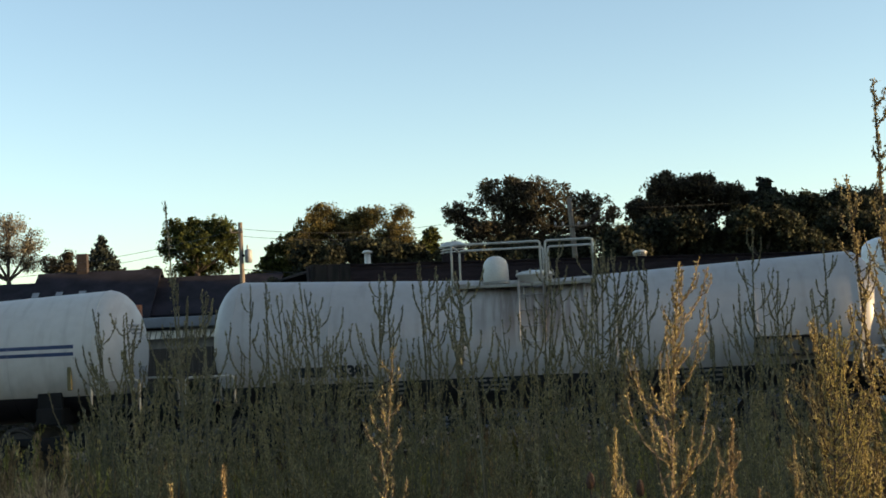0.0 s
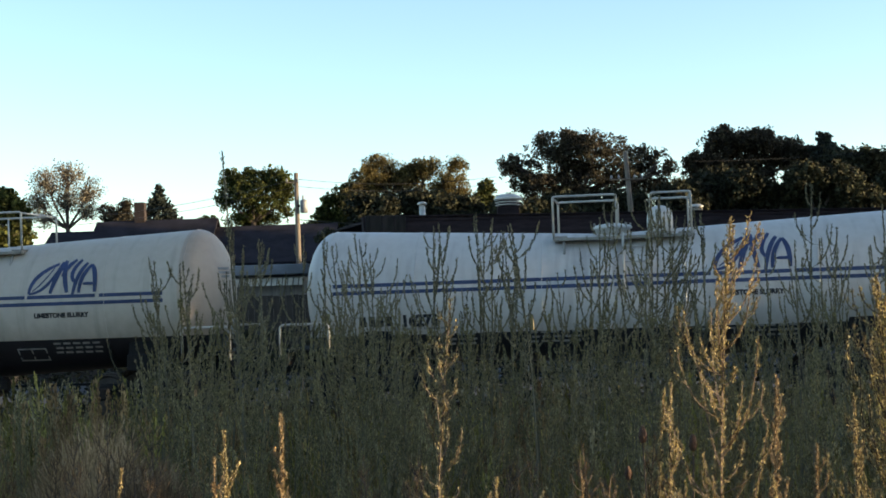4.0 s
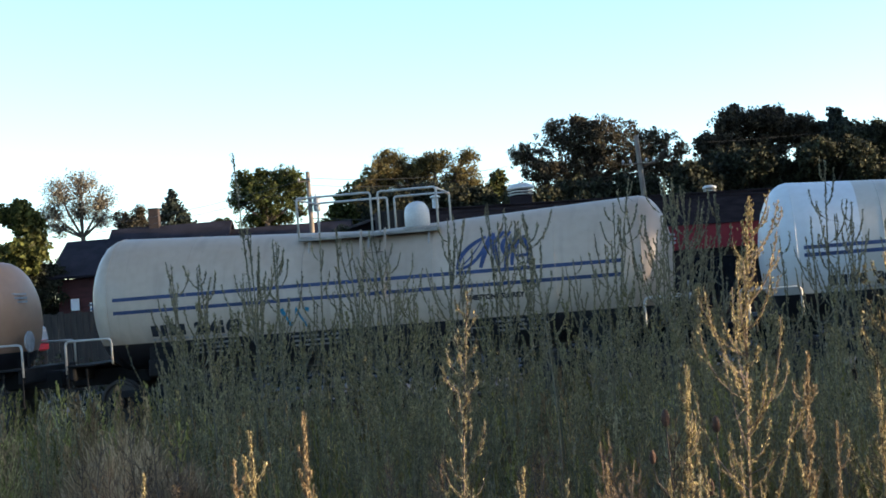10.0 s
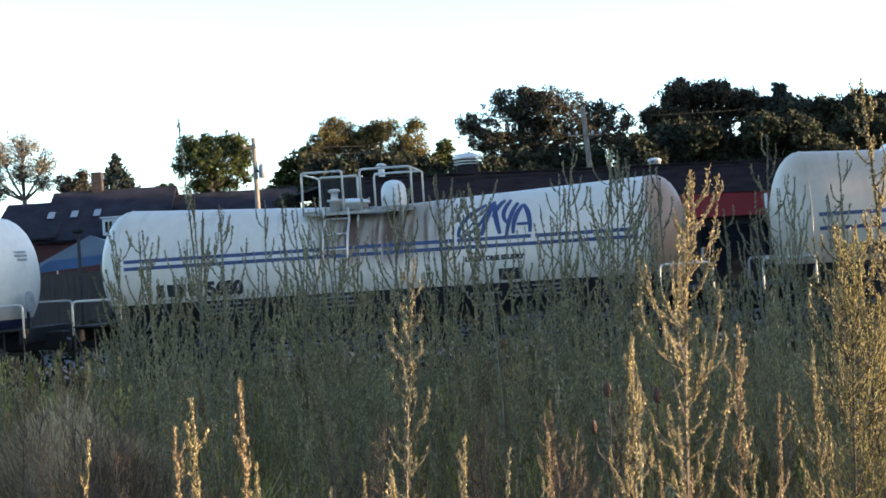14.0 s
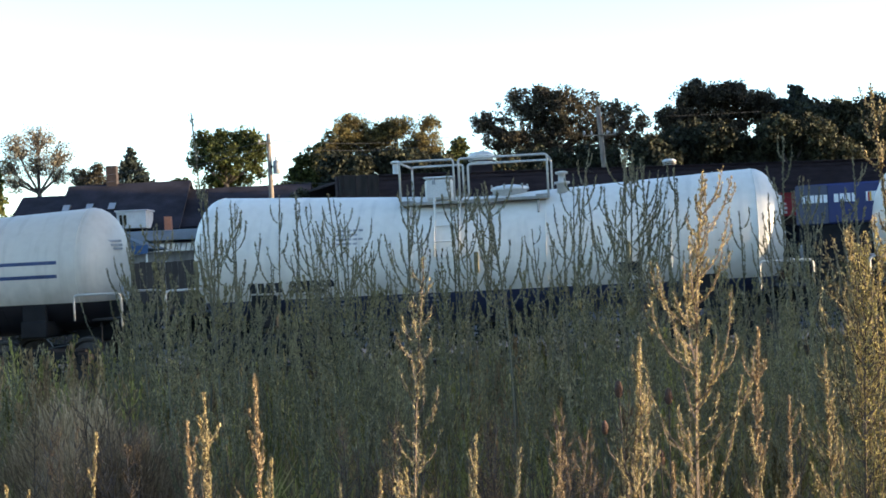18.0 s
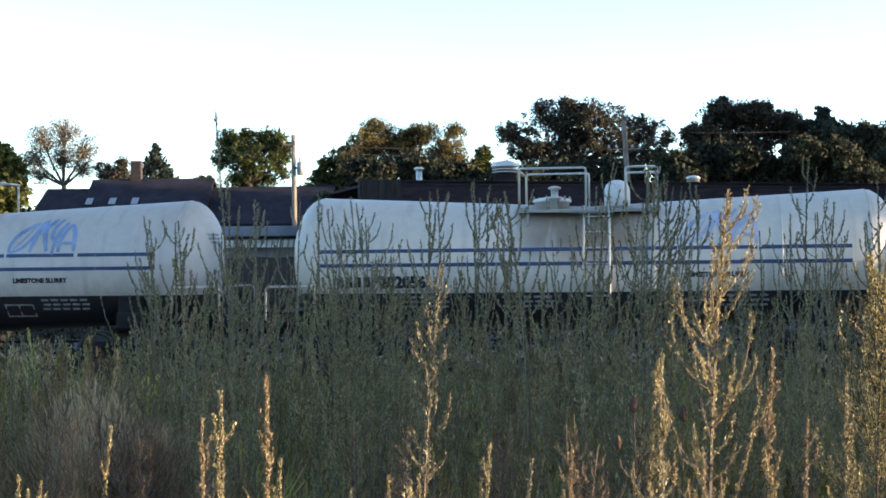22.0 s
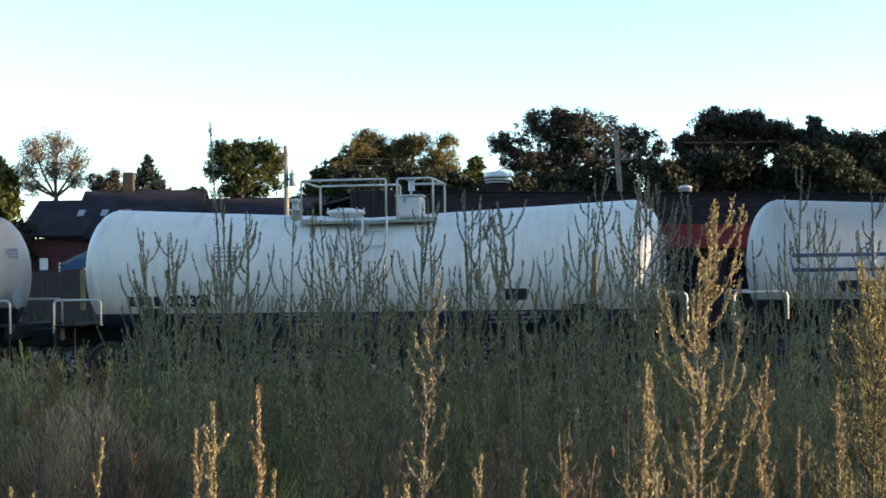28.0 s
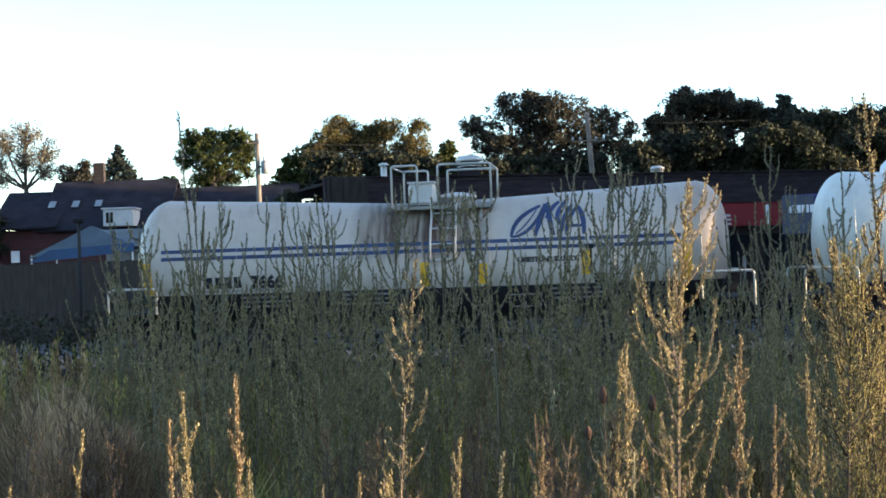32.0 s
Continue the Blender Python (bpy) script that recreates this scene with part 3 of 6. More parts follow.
        wheel = Build().lathe([(0.19, -0.015), (0.22, -0.015), (0.22, 0.015), (0.19, 0.015)], 18, "x", (s * (half + 0.22), -0.65, 1.75)).soft() if s > 0 else None
        if wheel:
            part("brake_wheel", wheel, stencil_grey, car, "grey hand-brake wheel")
            part("brake_stand", Build().tube([(half + 0.18, -0.65, 1.2), (half + 0.18, -0.65, 1.75)], 0.03, 8), black_steel, car)
        saddle = Build()
        saddle.box((s * (half - 1.55), 0, 1.05), (0.55, 2.2, 0.34), 0.03)
        for k in (-1, 1):
            saddle.box((s * (half - 1.55), k * 1.0, 1.28), (0.5, 0.10, 0.5), 0.02)
        part("saddle", saddle, black_steel, car)
        WHEELS.extend(bogie(car, s * (half - 1.45)))
    mid = Build()
    mid.lathe([(0.12, -0.1), (0.16, 0.0), (0.16, 0.22), (0.12, 0.3)], 14, "z", (0, 0, 0.5))
    mid.tube([(-half + 2.6, -0.55, 0.62), (half - 2.6, -0.55, 0.62)], 0.025, 6)
    mid.box((0.9, -0.7, 0.66), (0.7, 0.34, 0.34), 0.08)
    part("outlet_and_brake_gear", mid, black_steel, car, "black outlet and brake gear")
    if extra:
        extra(shell, car)
    return car


BLACK, NAVY = (0.018, 0.018, 0.022), (0.022, 0.03, 0.07)
WHITE, CREAM = (0.63, 0.56, 0.465), (0.56, 0.50, 0.42)
TAN = (0.36, 0.30, 0.235)
WIDE, CLOSE = (2.36, 2.09), (2.40, 2.26)
MARK = (0.60, 0.58, 0.58, 0.58)


def graffiti(shell, car):
    b = Build()
    shell.stroke(b, [(0, 0.36), (0.16, 0.03), (0.30, 0.34), (0.46, 0.02), (0.52, 0.36)], 0.095, -1.72, 1.66, 0.008)
    part("spray_tag", b, teal_paint, car, "teal spray-painted zigzag")


def yellow_marks(shell, car):
    for u, low, rows in ((-5.5, 1.58, 8), (-0.05, 1.58, 6), (1.06, 1.60, 5), (3.0, 1.72, 6), (4.88, 1.62, 8)):
        b = Build()
        for k in range(rows):
            shell.bar(b, u, u + 0.17, low + 0.077 * k, low + 0.077 * (k + 1), 0.008)
        part("yellow_mark", b, yellow_paint, car, "yellow painted patch")
    b = Build()
    shell.bar(b, 3.10, 3.24, 2.20, 2.28, 0.03)
    shell.bar(b, 3.17, 3.20, 1.75, 2.20, 0.02)
    shell.bar(b, 3.24, 3.46, 1.56, 1.66, 0.012)
    shell.bar(b, 3.24, 3.46, 1.66, 1.74, 0.012)
    part("strap", b, black_steel, car, "dark strap with a small plate")


def dark_window(u):
    def put(shell, car):
        b = Build()
        for k in range(3):
            shell.bar(b, u, u + 0.42, 1.60 + 0.0733 * k, 1.60 + 0.0733 * (k + 1), 0.007)
        part("placard_board", b, stencil_black, car, "dark square stencil panel")
    return put


def small_print(u):
    """Four short lines of weathered print high on a plain shell."""
    def put(shell, car):
        b = Build()
        for k, w in enumerate((0.62, 0.50, 0.58, 0.44)):
            for i in range(int(w / 0.11)):
                shell.bar(b, u + 0.11 * i, u + 0.11 * i + 0.085, 2.66 - 0.085 * k, 2.70 - 0.085 * k, 0.006)
        tagged(part("stencil", b, stencil_grey, car), kind="stuff")
    return put


def both(first, second):
    def put(shell, car):
        first(shell, car)
        second(shell, car)
    return put


def sill_box(shell, car):
    b = Build().box((4.55, -1.22, 1.95), (1.25, 0.30, 0.05), 0.01)
    b.box((4.55, -1.22, 1.62), (1.25, 0.30, 0.05), 0.01)
    for u in (3.98, 4.4, 4.8, 5.12):
        b.box((u, -1.22, 1.78), (0.06, 0.28, 0.32), 0.01)
    part("side_rack", b, black_steel, car, "dark open rack on the side")


CARS = []
plain_deck = dict(deck=(-1.5, 1.35), hoops=((-1.5, -0.45), (-0.35, 1.35)))
CARS.append(tank_car("white tank car with a dusty pinkish end", tank_paint("tank_white_dusty", CREAM, TAN, 0.5, BLACK, soiled=0.3), 5.85,
                     fittings=(("dome", -0.4), ("hatch", 0.5))))
CARS.append(tank_car("plain off-white tank car with dark number and no stripes", tank_paint("tank_cream", (0.455, 0.43, 0.425), TAN, 0.35, BLACK, rust=0.6, soiled=0.35, edge_z=1.45), 6.48, top=3.53,
                     mark=MARK, number="15381", digits_at=-3.98, base_z=1.58, deck=(-1.63, 1.07), hoops=((-1.63, 0.07), (0.17, 1.07)), ladder_at=-0.13,
                     fittings=(("dome", -0.83), ("hatch", -0.08)), plates=((-4.48, 1.62, 2.0), (-1.58, 1.7, 2.1), (3.12, 1.6, 2.0)), extra=sill_box))
CARS.append(tank_car("white tank car with close blue stripes and brown end plates", tank_paint("tank_white_clean", (0.59, 0.56, 0.525), TAN, 0.15, BLACK, rust=0.25, edge_z=1.43), 6.07,
                     CLOSE, None, stripe_blue, MARK, "16276", -4.05, (-1.1, 1.5), (("hatch", 0.0), ("dome", 0.92)), 0.45,
                     ((-1.1, 0.1), (0.75, 1.5)), ((-5.55, 1.5, 2.1), (4.95, 1.55, 2.2), (-1.6, 1.45, 1.85)), top=3.51, base_z=1.60, emblem_at=1.86))
CARS.append(tank_car("white tank car with a cleaner panel and blue stripes", tank_paint("tank_white_panel", CREAM, TAN, 0.4, BLACK, soiled=0.25, brown_end=0.35, patch=(-5.9, -3.95)), 5.72,
                     CLOSE, None, stripe_blue, MARK, "301831", -3.75, (-1.7, 1.66), (("box", -1.02), ("hatch", -0.2)), -1.1,
                     ((-1.7, -0.6), (-0.5, 1.66)), top=3.68, emblem_at=1.97))
CARS.append(tank_car("dusty tan tank car with blue stripes and a teal scrawl", tank_paint("tank_tan", (0.53, 0.435, 0.34), (0.41, 0.30, 0.21), 1.0, BLACK, soiled=0.4, brown_end=0.25), 5.84,
                     (2.44, 2.18), None, stripe_blue, MARK, "206163", -3.5, (-1.38, 1.4), (("dome", 0.9),), 0.12,
                     ((-1.38, 0.1), (0.25, 1.4)), (), graffiti, top=3.69, text_size=0.32))
CARS.append(tank_car("white tank car with rust streaks and a brown end", tank_paint("tank_rusty", WHITE, TAN, 0.35, BLACK, rust=1.0, soiled=0.9, brown_end=0.95), 5.82,
                     CLOSE, None, stripe_blue, MARK, "5680", -3.48, (-1.55, 0.6), (("hatch", -0.75), ("dome", 0.16), ("valve", -1.0)), -0.9,
                     ((-1.55, -0.75), (-0.4, 0.6)), (), dark_window(2.2), top=3.44, text_size=0.36, emblem_at=1.45))
CARS.append(tank_car("plain bright white tank car with a navy underside", tank_paint("tank_white_bare", (0.70, 0.65, 0.56), (0.45, 0.45, 0.45), 0.1, NAVY, edge_z=1.41), 5.80, top=3.49,
                     mark=MARK, number="301359", digits_at=-3.7, base_z=1.55, fittings=(("box", -0.8), ("hatch", 0.55), ("valve", 1.6)), ladder_at=-0.6,
                     plates=((-5.58, 1.5, 2.25), (-0.1, 1.75, 2.15), (2.75, 1.8, 2.2)), extra=both(dark_window(2.6), small_print(-2.75)), **plain_deck))
CARS.append(tank_car("white tank car with wide blue stripes and a faded device", tank_paint("tank_stained", WHITE, TAN, 0.5, BLACK, soiled=1.0), 5.82,
                     WIDE, None, pale_blue, MARK, "202056", -3.95, (-1.3, 1.4), (("hatch", -0.7), ("valve", -0.62), ("dome", 0.58)), 0.2,
                     ((-1.27, 0.0), (0.75, 1.34)), text_size=0.30))
CARS.append(tank_car("greyish white tank car with wide stripes and a stained middle", tank_paint("tank_stained_grey", (0.55, 0.505, 0.45), TAN, 0.8, BLACK, soiled=0.95), 5.79,
                     WIDE, None, faded_blue, MARK, "202097", -3.3, (-1.4, 1.1), (("dome", -0.6), ("hatch", 0.5), ("valve", 0.75)), -1.0,
                     ((-1.4, -0.55), (-0.1, 1.06)), text_size=0.34))
CARS.append(tank_car("plain bright white tank car with a navy lower shell", tank_paint("tank_white_plain", (0.69, 0.645, 0.56), (0.45, 0.45, 0.45), 0.1, NAVY, edge_z=1.41), 5.80, top=3.51,
                     mark=MARK, number="301321", digits_at=-3.85, base_z=1.55, fittings=(("valve", -1.45), ("hatch", -0.53), ("box", 0.84)), ladder_at=0.22,
                     plates=((-5.62, 1.5, 2.3), (2.2, 1.8, 2.2), (4.40, 1.62, 2.5)), extra=both(dark_window(2.75), small_print(-2.9)), deck=(-1.24, 1.38), hoops=((-1.24, 0.44), (0.66, 1.36))))
CARS.append(tank_car("grey-white tank car with rust streaks and yellow marks", tank_paint("tank_rusty_grey", (0.57, 0.50, 0.425), (0.47, 0.375, 0.295), 1.0, BLACK, rust=1.0, soiled=0.9, brown_end=0.3), 5.83,
                     CLOSE, None, stripe_blue, MARK, "7666", -3.36, (-0.6, 1.32), (("box", -0.06), ("hatch", 0.58)), 0.40,
                     ((-0.6, -0.1), (0.3, 1.32)), (), yellow_marks, text_size=0.32, emblem_at=1.68))
SHIFT = (1.25, 1.0, 0.11, -0.11, -0.03, -0.04, -0.10, -0.05, -0.02, 0.10, 0.13)

# how far the train has come, in metres along the track
TRAVEL = ((0, 15.03), (1.5, 20.43), (3.5, 27.70), (5.5, 35.00), (7, 40.42), (9, 47.58), (11, 54.79), (13, 62.08), (15.5, 71.36), (17.5, 78.82),
          (19, 84.41), (20.5, 89.96), (23, 99.23), (25.5, 108.44), (27.5, 115.86), (30, 125.20), (32, 132.63))


def travel(t):
    ts, ds = zip(*TRAVEL)
    return float(np.interp(t, ts, ds))


def motions():
    for i, car in enumerate(CARS):
        rows = [(t, Matrix.Translation(on_track(d - PITCH * i + SHIFT[i])) @ pose(0, 0, 0, 0, 0, -math.degrees(TURN))) for t, d in TRAVEL]
        walk(car, rows)
    for ws in WHEELS:
        base = ws.location.copy()
        walk(ws, [(k * 4 / 30, Matrix.Translation(base) @ pose(0, 0, 0, 0, math.degrees((travel(k * 4 / 30) - 15) / 0.42), 0)) for k in range(241)])
    sway()


# ---- the low red shop behind the track ----
roof_dark = surface("dark_shingle_mansard", (0.030, 0.022, 0.024), 0.95, scale=1.2, fine=12.0, stretch=(1, 1, 5), bump=0.5, spec=0.1)
roof_grey = surface("grey_brown_metal_cladding", (0.032, 0.029, 0.027), 0.9, scale=1.0, stretch=(6, 6, 1), spec=0.1)
red_fascia = surface("red_painted_fascia", (0.22, 0.012, 0.017), 0.6, scale=0.8, var=0.15)
dark_brick = surface("dark_brown_brick", (0.025, 0.016, 0.015), 0.9, scale=2.0, fine=20.0)
shop_glass, _nt, _b = nodes_of("dark_shop_glass", 0.06, 0.0, 0.6)
_b.inputs["Base Color"].default_value = (0.012, 0.013, 0.016, 1)
alu = surface("bare_aluminium", (0.55, 0.55, 0.56), 0.35, 0.9, scale=3.0, var=0.1)
alu_bright = surface("galvanised_duct", (0.60, 0.57, 0.52), 0.45, 0.3, scale=3.0, var=0.15)
white_wood = surface("white_painted_board", (0.48, 0.48, 0.48), 0.6, scale=2.0, var=0.1)
grey_board = surface("weathered_grey_board", (0.22, 0.20, 0.18), 0.85, scale=1.5, stretch=(5, 5, 1))
blue_panel = surface("blue_trailer_side", (0.014, 0.024, 0.105), 0.4, scale=0.6, var=0.15, bump=0.0)
grey_blue_panel = surface("grey_blue_sign_panel", (0.065, 0.07, 0.10), 0.6, scale=1.0, var=0.15, bump=0.0)
white_sign = surface("white_sign_paint", (0.75, 0.75, 0.75), 0.5, scale=3.0, var=0.08, bump=0.0)
red_sign = surface("red_sign_paint", (0.45, 0.02, 0.03), 0.5, scale=3.0, var=0.12, bump=0.0)
tyre = surface("tyre_rubber", (0.02, 0.02, 0.02), 0.9, scale=8.0)
YARD = -0.72


SHOP_TURN = radians(16)
SHOP = spot(630 - 784, 0, 56)


def front(a):
    """How far along the shop's front the bearing a (in 1/2500) meets it."""
    return (a * 56 / 2500 - SHOP.x) / (math.cos(SHOP_TURN) - a / 2500 * math.sin(SHOP_TURN))


def shop():
    s = thing("shop_building", pose(SHOP.x, 56, YARD, 0, 0, 16), "low red shop with a dark shingled mansard roof", "building")
    x0, x1 = 0.35, 40.0
    part("wall", Build().box(((x0 + x1) / 2, 6.2, 1.82), (x1 - x0, 12, 3.64), 0.02), dark_brick, s, "dark brick wall")
    part("fascia", Build().box(((x0 + x1) / 2, 0.02, 4.03), (x1 - x0, 0.5, 1.02), 0.02), red_fascia, s, "red painted fascia band")
    x = x0 + 0.5
    while x < x1 - 3:
        g = part("shop_window", Build().box((x + 1.2, 0.17, 1.95), (2.4, 0.06, 2.4), 0.0), shop_glass, s, "dark glazed shop window")
        for dx in (0.0, 1.2, 2.4):
            part("mullion", Build().box((x + dx, 0.14, 1.95), (0.05, 0.06, 2.46), 0.01), black_steel, g)
        x += 3.1
    for c in range(7):
        b = Build()
        z = 4.54 + 0.19 * c
        b.add([(-0.1, -0.32 + 0.06 * c - 0.012, z), (x1, -0.32 + 0.06 * c - 0.012, z), (x1, -0.32 + 0.06 * (c + 1), z + 0.2), (-0.1, -0.32 + 0.06 * (c + 1), z + 0.2),
               (-0.1, 0.4, z), (x1, 0.4, z), (x1, 0.4, z + 0.2), (-0.1, 0.4, z + 0.2)],
              [(0, 1, 2, 3), (4, 7, 6, 5), (0, 4, 5, 1), (3, 2, 6, 7), (0, 3, 7, 4), (1, 5, 6, 2)])
        part("shingle_course", b, roof_dark, s)
    part("roof", Build().box(((x0 + x1) / 2, 6.2, 5.72), (x1 - x0 + 0.5, 12.4, 0.12), 0.02), roof_dark, s, "dark flat roof")
    part("parapet_cap", Build().box(((x0 + x1) / 2, 0.1, 5.88), (x1 - x0 + 0.5, 0.24, 0.06), 0.015), roof_dark, s)
    part("side_cladding", Build().box((0.70, -0.40, 5.19), (1.60, 0.12, 1.40), 0.02), roof_grey, s, "grey-brown cladding on the corner")
    for a in (0.05, 0.55, 1.05):
        part("cladding_seam", Build().box((a, -0.47, 5.19), (0.03, 0.03, 1.38), 0.005), roof_dark, s)
    k = front(890 - 784)
    w = part("window_unit", Build().box((k, -0.28, 4.03), (0.86, 0.14, 0.48), 0.03), white_wood, s, "white framed high window")
    part("pane", Build().box((k, -0.36, 4.03), (0.70, 0.03, 0.34), 0.0), skylight_dark, w)
    part("strip_light", Build().box((front(1402 - 784), -0.3, 4.0), (0.12, 0.10, 0.85), 0.02), white_sign, s, "white upright strip")
    return s


skylight_dark, _nt, _b = nodes_of("dim_window_glass", 0.1, 0.0, 0.6)
_b.inputs["Base Color"].default_value = (0.05, 0.055, 0.06, 1)
shop()


def roof_pipe():
    p = spot(728 - 784, 491 - 314, 59.5)
    t = thing("flue_pipe", pose(p.x, p.y, p.z - 0.87), "galvanised flue pipe with a flat cap on the shop roof", "flue")
    part("pipe", Build().lathe([(0.13, -0.6), (0.13, 0.72), (0.11, 0.72)], 18, "z").soft(), alu_bright, t)
    part("cap", Build().lathe([(0.21, 0.74), (0.21, 0.80), (0.12, 0.86), (0.01, 0.87)], 18, "z").soft(), alu_bright, t)


def mushroom(a, b, d, k, label):
    p = spot(a, b, d)
    t = thing("roof_fan", pose(p.x, p.y, p.z - 0.92 * k), label, "roof vent", "vents on the shop roof")
    part("curb", Build().box((0, 0, 0.0), (0.95 * k, 0.95 * k, 0.7 * k), 0.02), roof_dark, t)
    part("drum", Build().lathe([(0.40 * k, 0.3 * k), (0.40 * k, 0.66 * k), (0.38 * k, 0.68 * k)], 24, "z").soft(), roof_grey, t)
    for z in (0.40, 0.52):
        part("louvre", Build().lathe([(0.54 * k, z * k), (0.57 * k, (z + 0.03) * k), (0.42 * k, (z + 0.07) * k)], 24, "z").soft(), alu_bright, t)
    part("hood", Build().lathe([(0.58 * k, 0.64 * k), (0.61 * k, 0.68 * k), (0.52 * k, 0.80 * k), (0.34 * k, 0.89 * k), (0.01, 0.92 * k)], 28, "z").soft(), alu_bright, t, "bright domed hood")


roof_pipe()
mushroom(880 - 784, 491 - 303, 61, 1.0, "large domed aluminium roof fan")
mushroom(1213 - 784, 491 - 328, 64, 0.55, "small domed roof fan")


# ---- vehicles and signs in the yard ----
def wheel_part(parent, x, y, r=0.4, w=0.26):
    t = part("wheel", Build().lathe([(r * 0.55, -w / 2), (r * 0.92, -w / 2), (r, -w * 0.35), (r, w * 0.35), (r * 0.92, w / 2), (r * 0.55, w / 2)], 20, "y", (x, y, r)).soft(), tyre, parent, "black tyre")
    part("rim", Build().lathe([(0.05, -w / 2 - 0.01), (r * 0.5, -w / 2), (r * 0.56, -w * 0.3), (r * 0.56, w * 0.3), (0.05, w * 0.3)], 16, "y", (x, y, r)).soft(), alu, t)


def race_trailer():
    t = thing("box_trailer", pose(12.35, 47.5, YARD - 0.2, 0, 0, -24), "blue box trailer with white lettering bars parked by the shop", "trailer")
    part("body", Build().box((6.0, 1.3, 3.80), (12.0, 2.5, 1.35), 0.06), blue_panel, t)
    part("lower_body", Build().box((6.0, 1.32, 2.25), (11.9, 2.4, 1.78), 0.06), black_steel, t, "black lower side")
    part("grey_panel", Build().box((0.55, 0.03, 3.80), (1.05, 0.04, 1.3), 0.01), grey_blue_panel, t, "grey-blue side panel")
    b = Build()
    for i, w in enumerate((0.10, 0.10, 0.13, 0.10, 0.08, 0.12)):
        b.box((0.28 + 0.145 * i, 0.0, 3.98), (w, 0.03, 0.26), 0.0)
    part("lettering_bar", b, white_sign, t, "white bars of writing")
    b = Build()
    for i, w in enumerate((0.14, 0.14, 0.16, 0.12)):
        b.box((1.35 + 0.19 * i, 0.03, 3.98), (w, 0.04, 0.28), 0.0)
    part("lettering_bar", b, white_sign, t, "white bars of writing")
    part("badge", Build().box((2.52, 0.03, 3.98), (0.42, 0.04, 0.32), 0.02), white_sign, t, "white and red badge")
    for dx, m in ((-0.12, red_sign), (-0.06, yellow_paint)):
        part("badge_bar", Build().box((2.52 + dx, 0.005, 3.98), (0.05, 0.03, 0.30), 0.0), m, t)
    b = Build()
    for i in range(6):
        b.box((2.86 + 0.17 * i, 0.03, 3.98), (0.13, 0.04, 0.30), 0.0)
    part("lettering_bar", b, white_sign, t, "white bars of writing")
    part("skirt", Build().box((6.0, 0.12, 1.30), (11.6, 0.08, 0.42), 0.02), black_steel, t)
    for x in (8.6, 9.8):
        wheel_part(t, x, 0.35, 0.5)
        wheel_part(t, x, 2.3, 0.5)
    for v in (0.6, 2.0):
        part("landing_leg", Build().box((2.0, v, 0.62), (0.14, 0.14, 1.24), 0.02), black_steel, t)


def drink_truck():
    p = spot(901 - 784, 491 - 471, 41)
    t = thing("delivery_truck", pose(p.x, p.y, YARD), "grey ribbed delivery truck with a round emblem on its dark rear", "truck")
    z = p.z - YARD
    side = [(-1.60, -0.50), (-0.30, -0.50), (-0.22, 0.05), (0.08, 0.50), (-0.70, 0.44), (-1.60, 0.14)]
    part("body", Build().sheet([(x, 0.02, z + h) for x, h in side], -2.0), truck_grey, t, "ribbed grey body side")
    for i in range(5):
        part("rib", Build().box((-0.92, 0.0, z - 0.42 + 0.15 * i), (1.25, 0.04, 0.03), 0.008), alu, t)
    tail = [(-0.32, -1.5), (0.50, -1.5), (0.50, 0.2), (0.34, 0.42), (0.10, 0.54), (-0.18, 0.22), (-0.32, -0.10)]
    q = part("rear_door", Build().sheet([(x, -0.03, z + h) for x, h in tail], -1.9), truck_navy, t, "dark navy curved rear")
    part("emblem", Build().lathe([(0.29, 0), (0.29, -0.03), (0.27, -0.04), (0.01, -0.04)], 32, "y", (0, -0.03, z)), white_sign, q, "round white emblem")
    half = [(0.20 * math.cos(a), 0.03 + 0.18 * math.sin(a)) for a in [math.pi * i / 10 for i in range(11)]]
    part("emblem_upper", Build().sheet([(x, -0.075, z + h) for x, h in half], 0.01), red_sign, q, "red upper half")
    part("emblem_lower", Build().sheet([(x, -0.075, z - h) for x, h in half[::-1]], 0.01), grey_blue_panel, q, "grey lower half")
    part("chassis", Build().box((-0.5, 1.2, 0.62), (2.0, 2.6, 0.3), 0.04), black_steel, t)
    part("bar", Build().tube([(-2.2, -0.1, z - 0.52), (0.9, -0.1, z - 0.14)], 0.02, 6), alu, t)
    for x in (-1.3, 0.1):
        wheel_part(t, x, 0.3, 0.42)
        wheel_part(t, x, 1.9, 0.42)


truck_grey = surface("dull_grey_truck_panel", (0.26, 0.28, 0.29), 0.5, 0.2, scale=1.0, var=0.15)
truck_navy = surface("navy_truck_paint", (0.012, 0.016, 0.045), 0.35, scale=1.0, var=0.15, bump=0.0)


def red_panel_sign():
    p = spot(668 - 784, 0, 42)
    t = thing("sign_stand", pose(p.x, p.y, YARD), "red upright sign board with white marks in a pipe frame", "sign")
    part("board", Build().box((0, 0, 1.82), (0.34, 0.05, 1.0), 0.01), red_sign, t, "red sign board")
    for z in (1.45, 1.78, 2.15):
        part("mark", Build().box((0, -0.03, z), (0.10, 0.02, 0.12), 0.0), white_sign, t)
    part("pipe_frame", Build().tube(bent([(-0.24, 0, 0), (-0.24, 0, 2.5), (0.26, 0, 2.5), (0.26, 0, 0)], 0.06), 0.022, 8).soft(), alu, t)


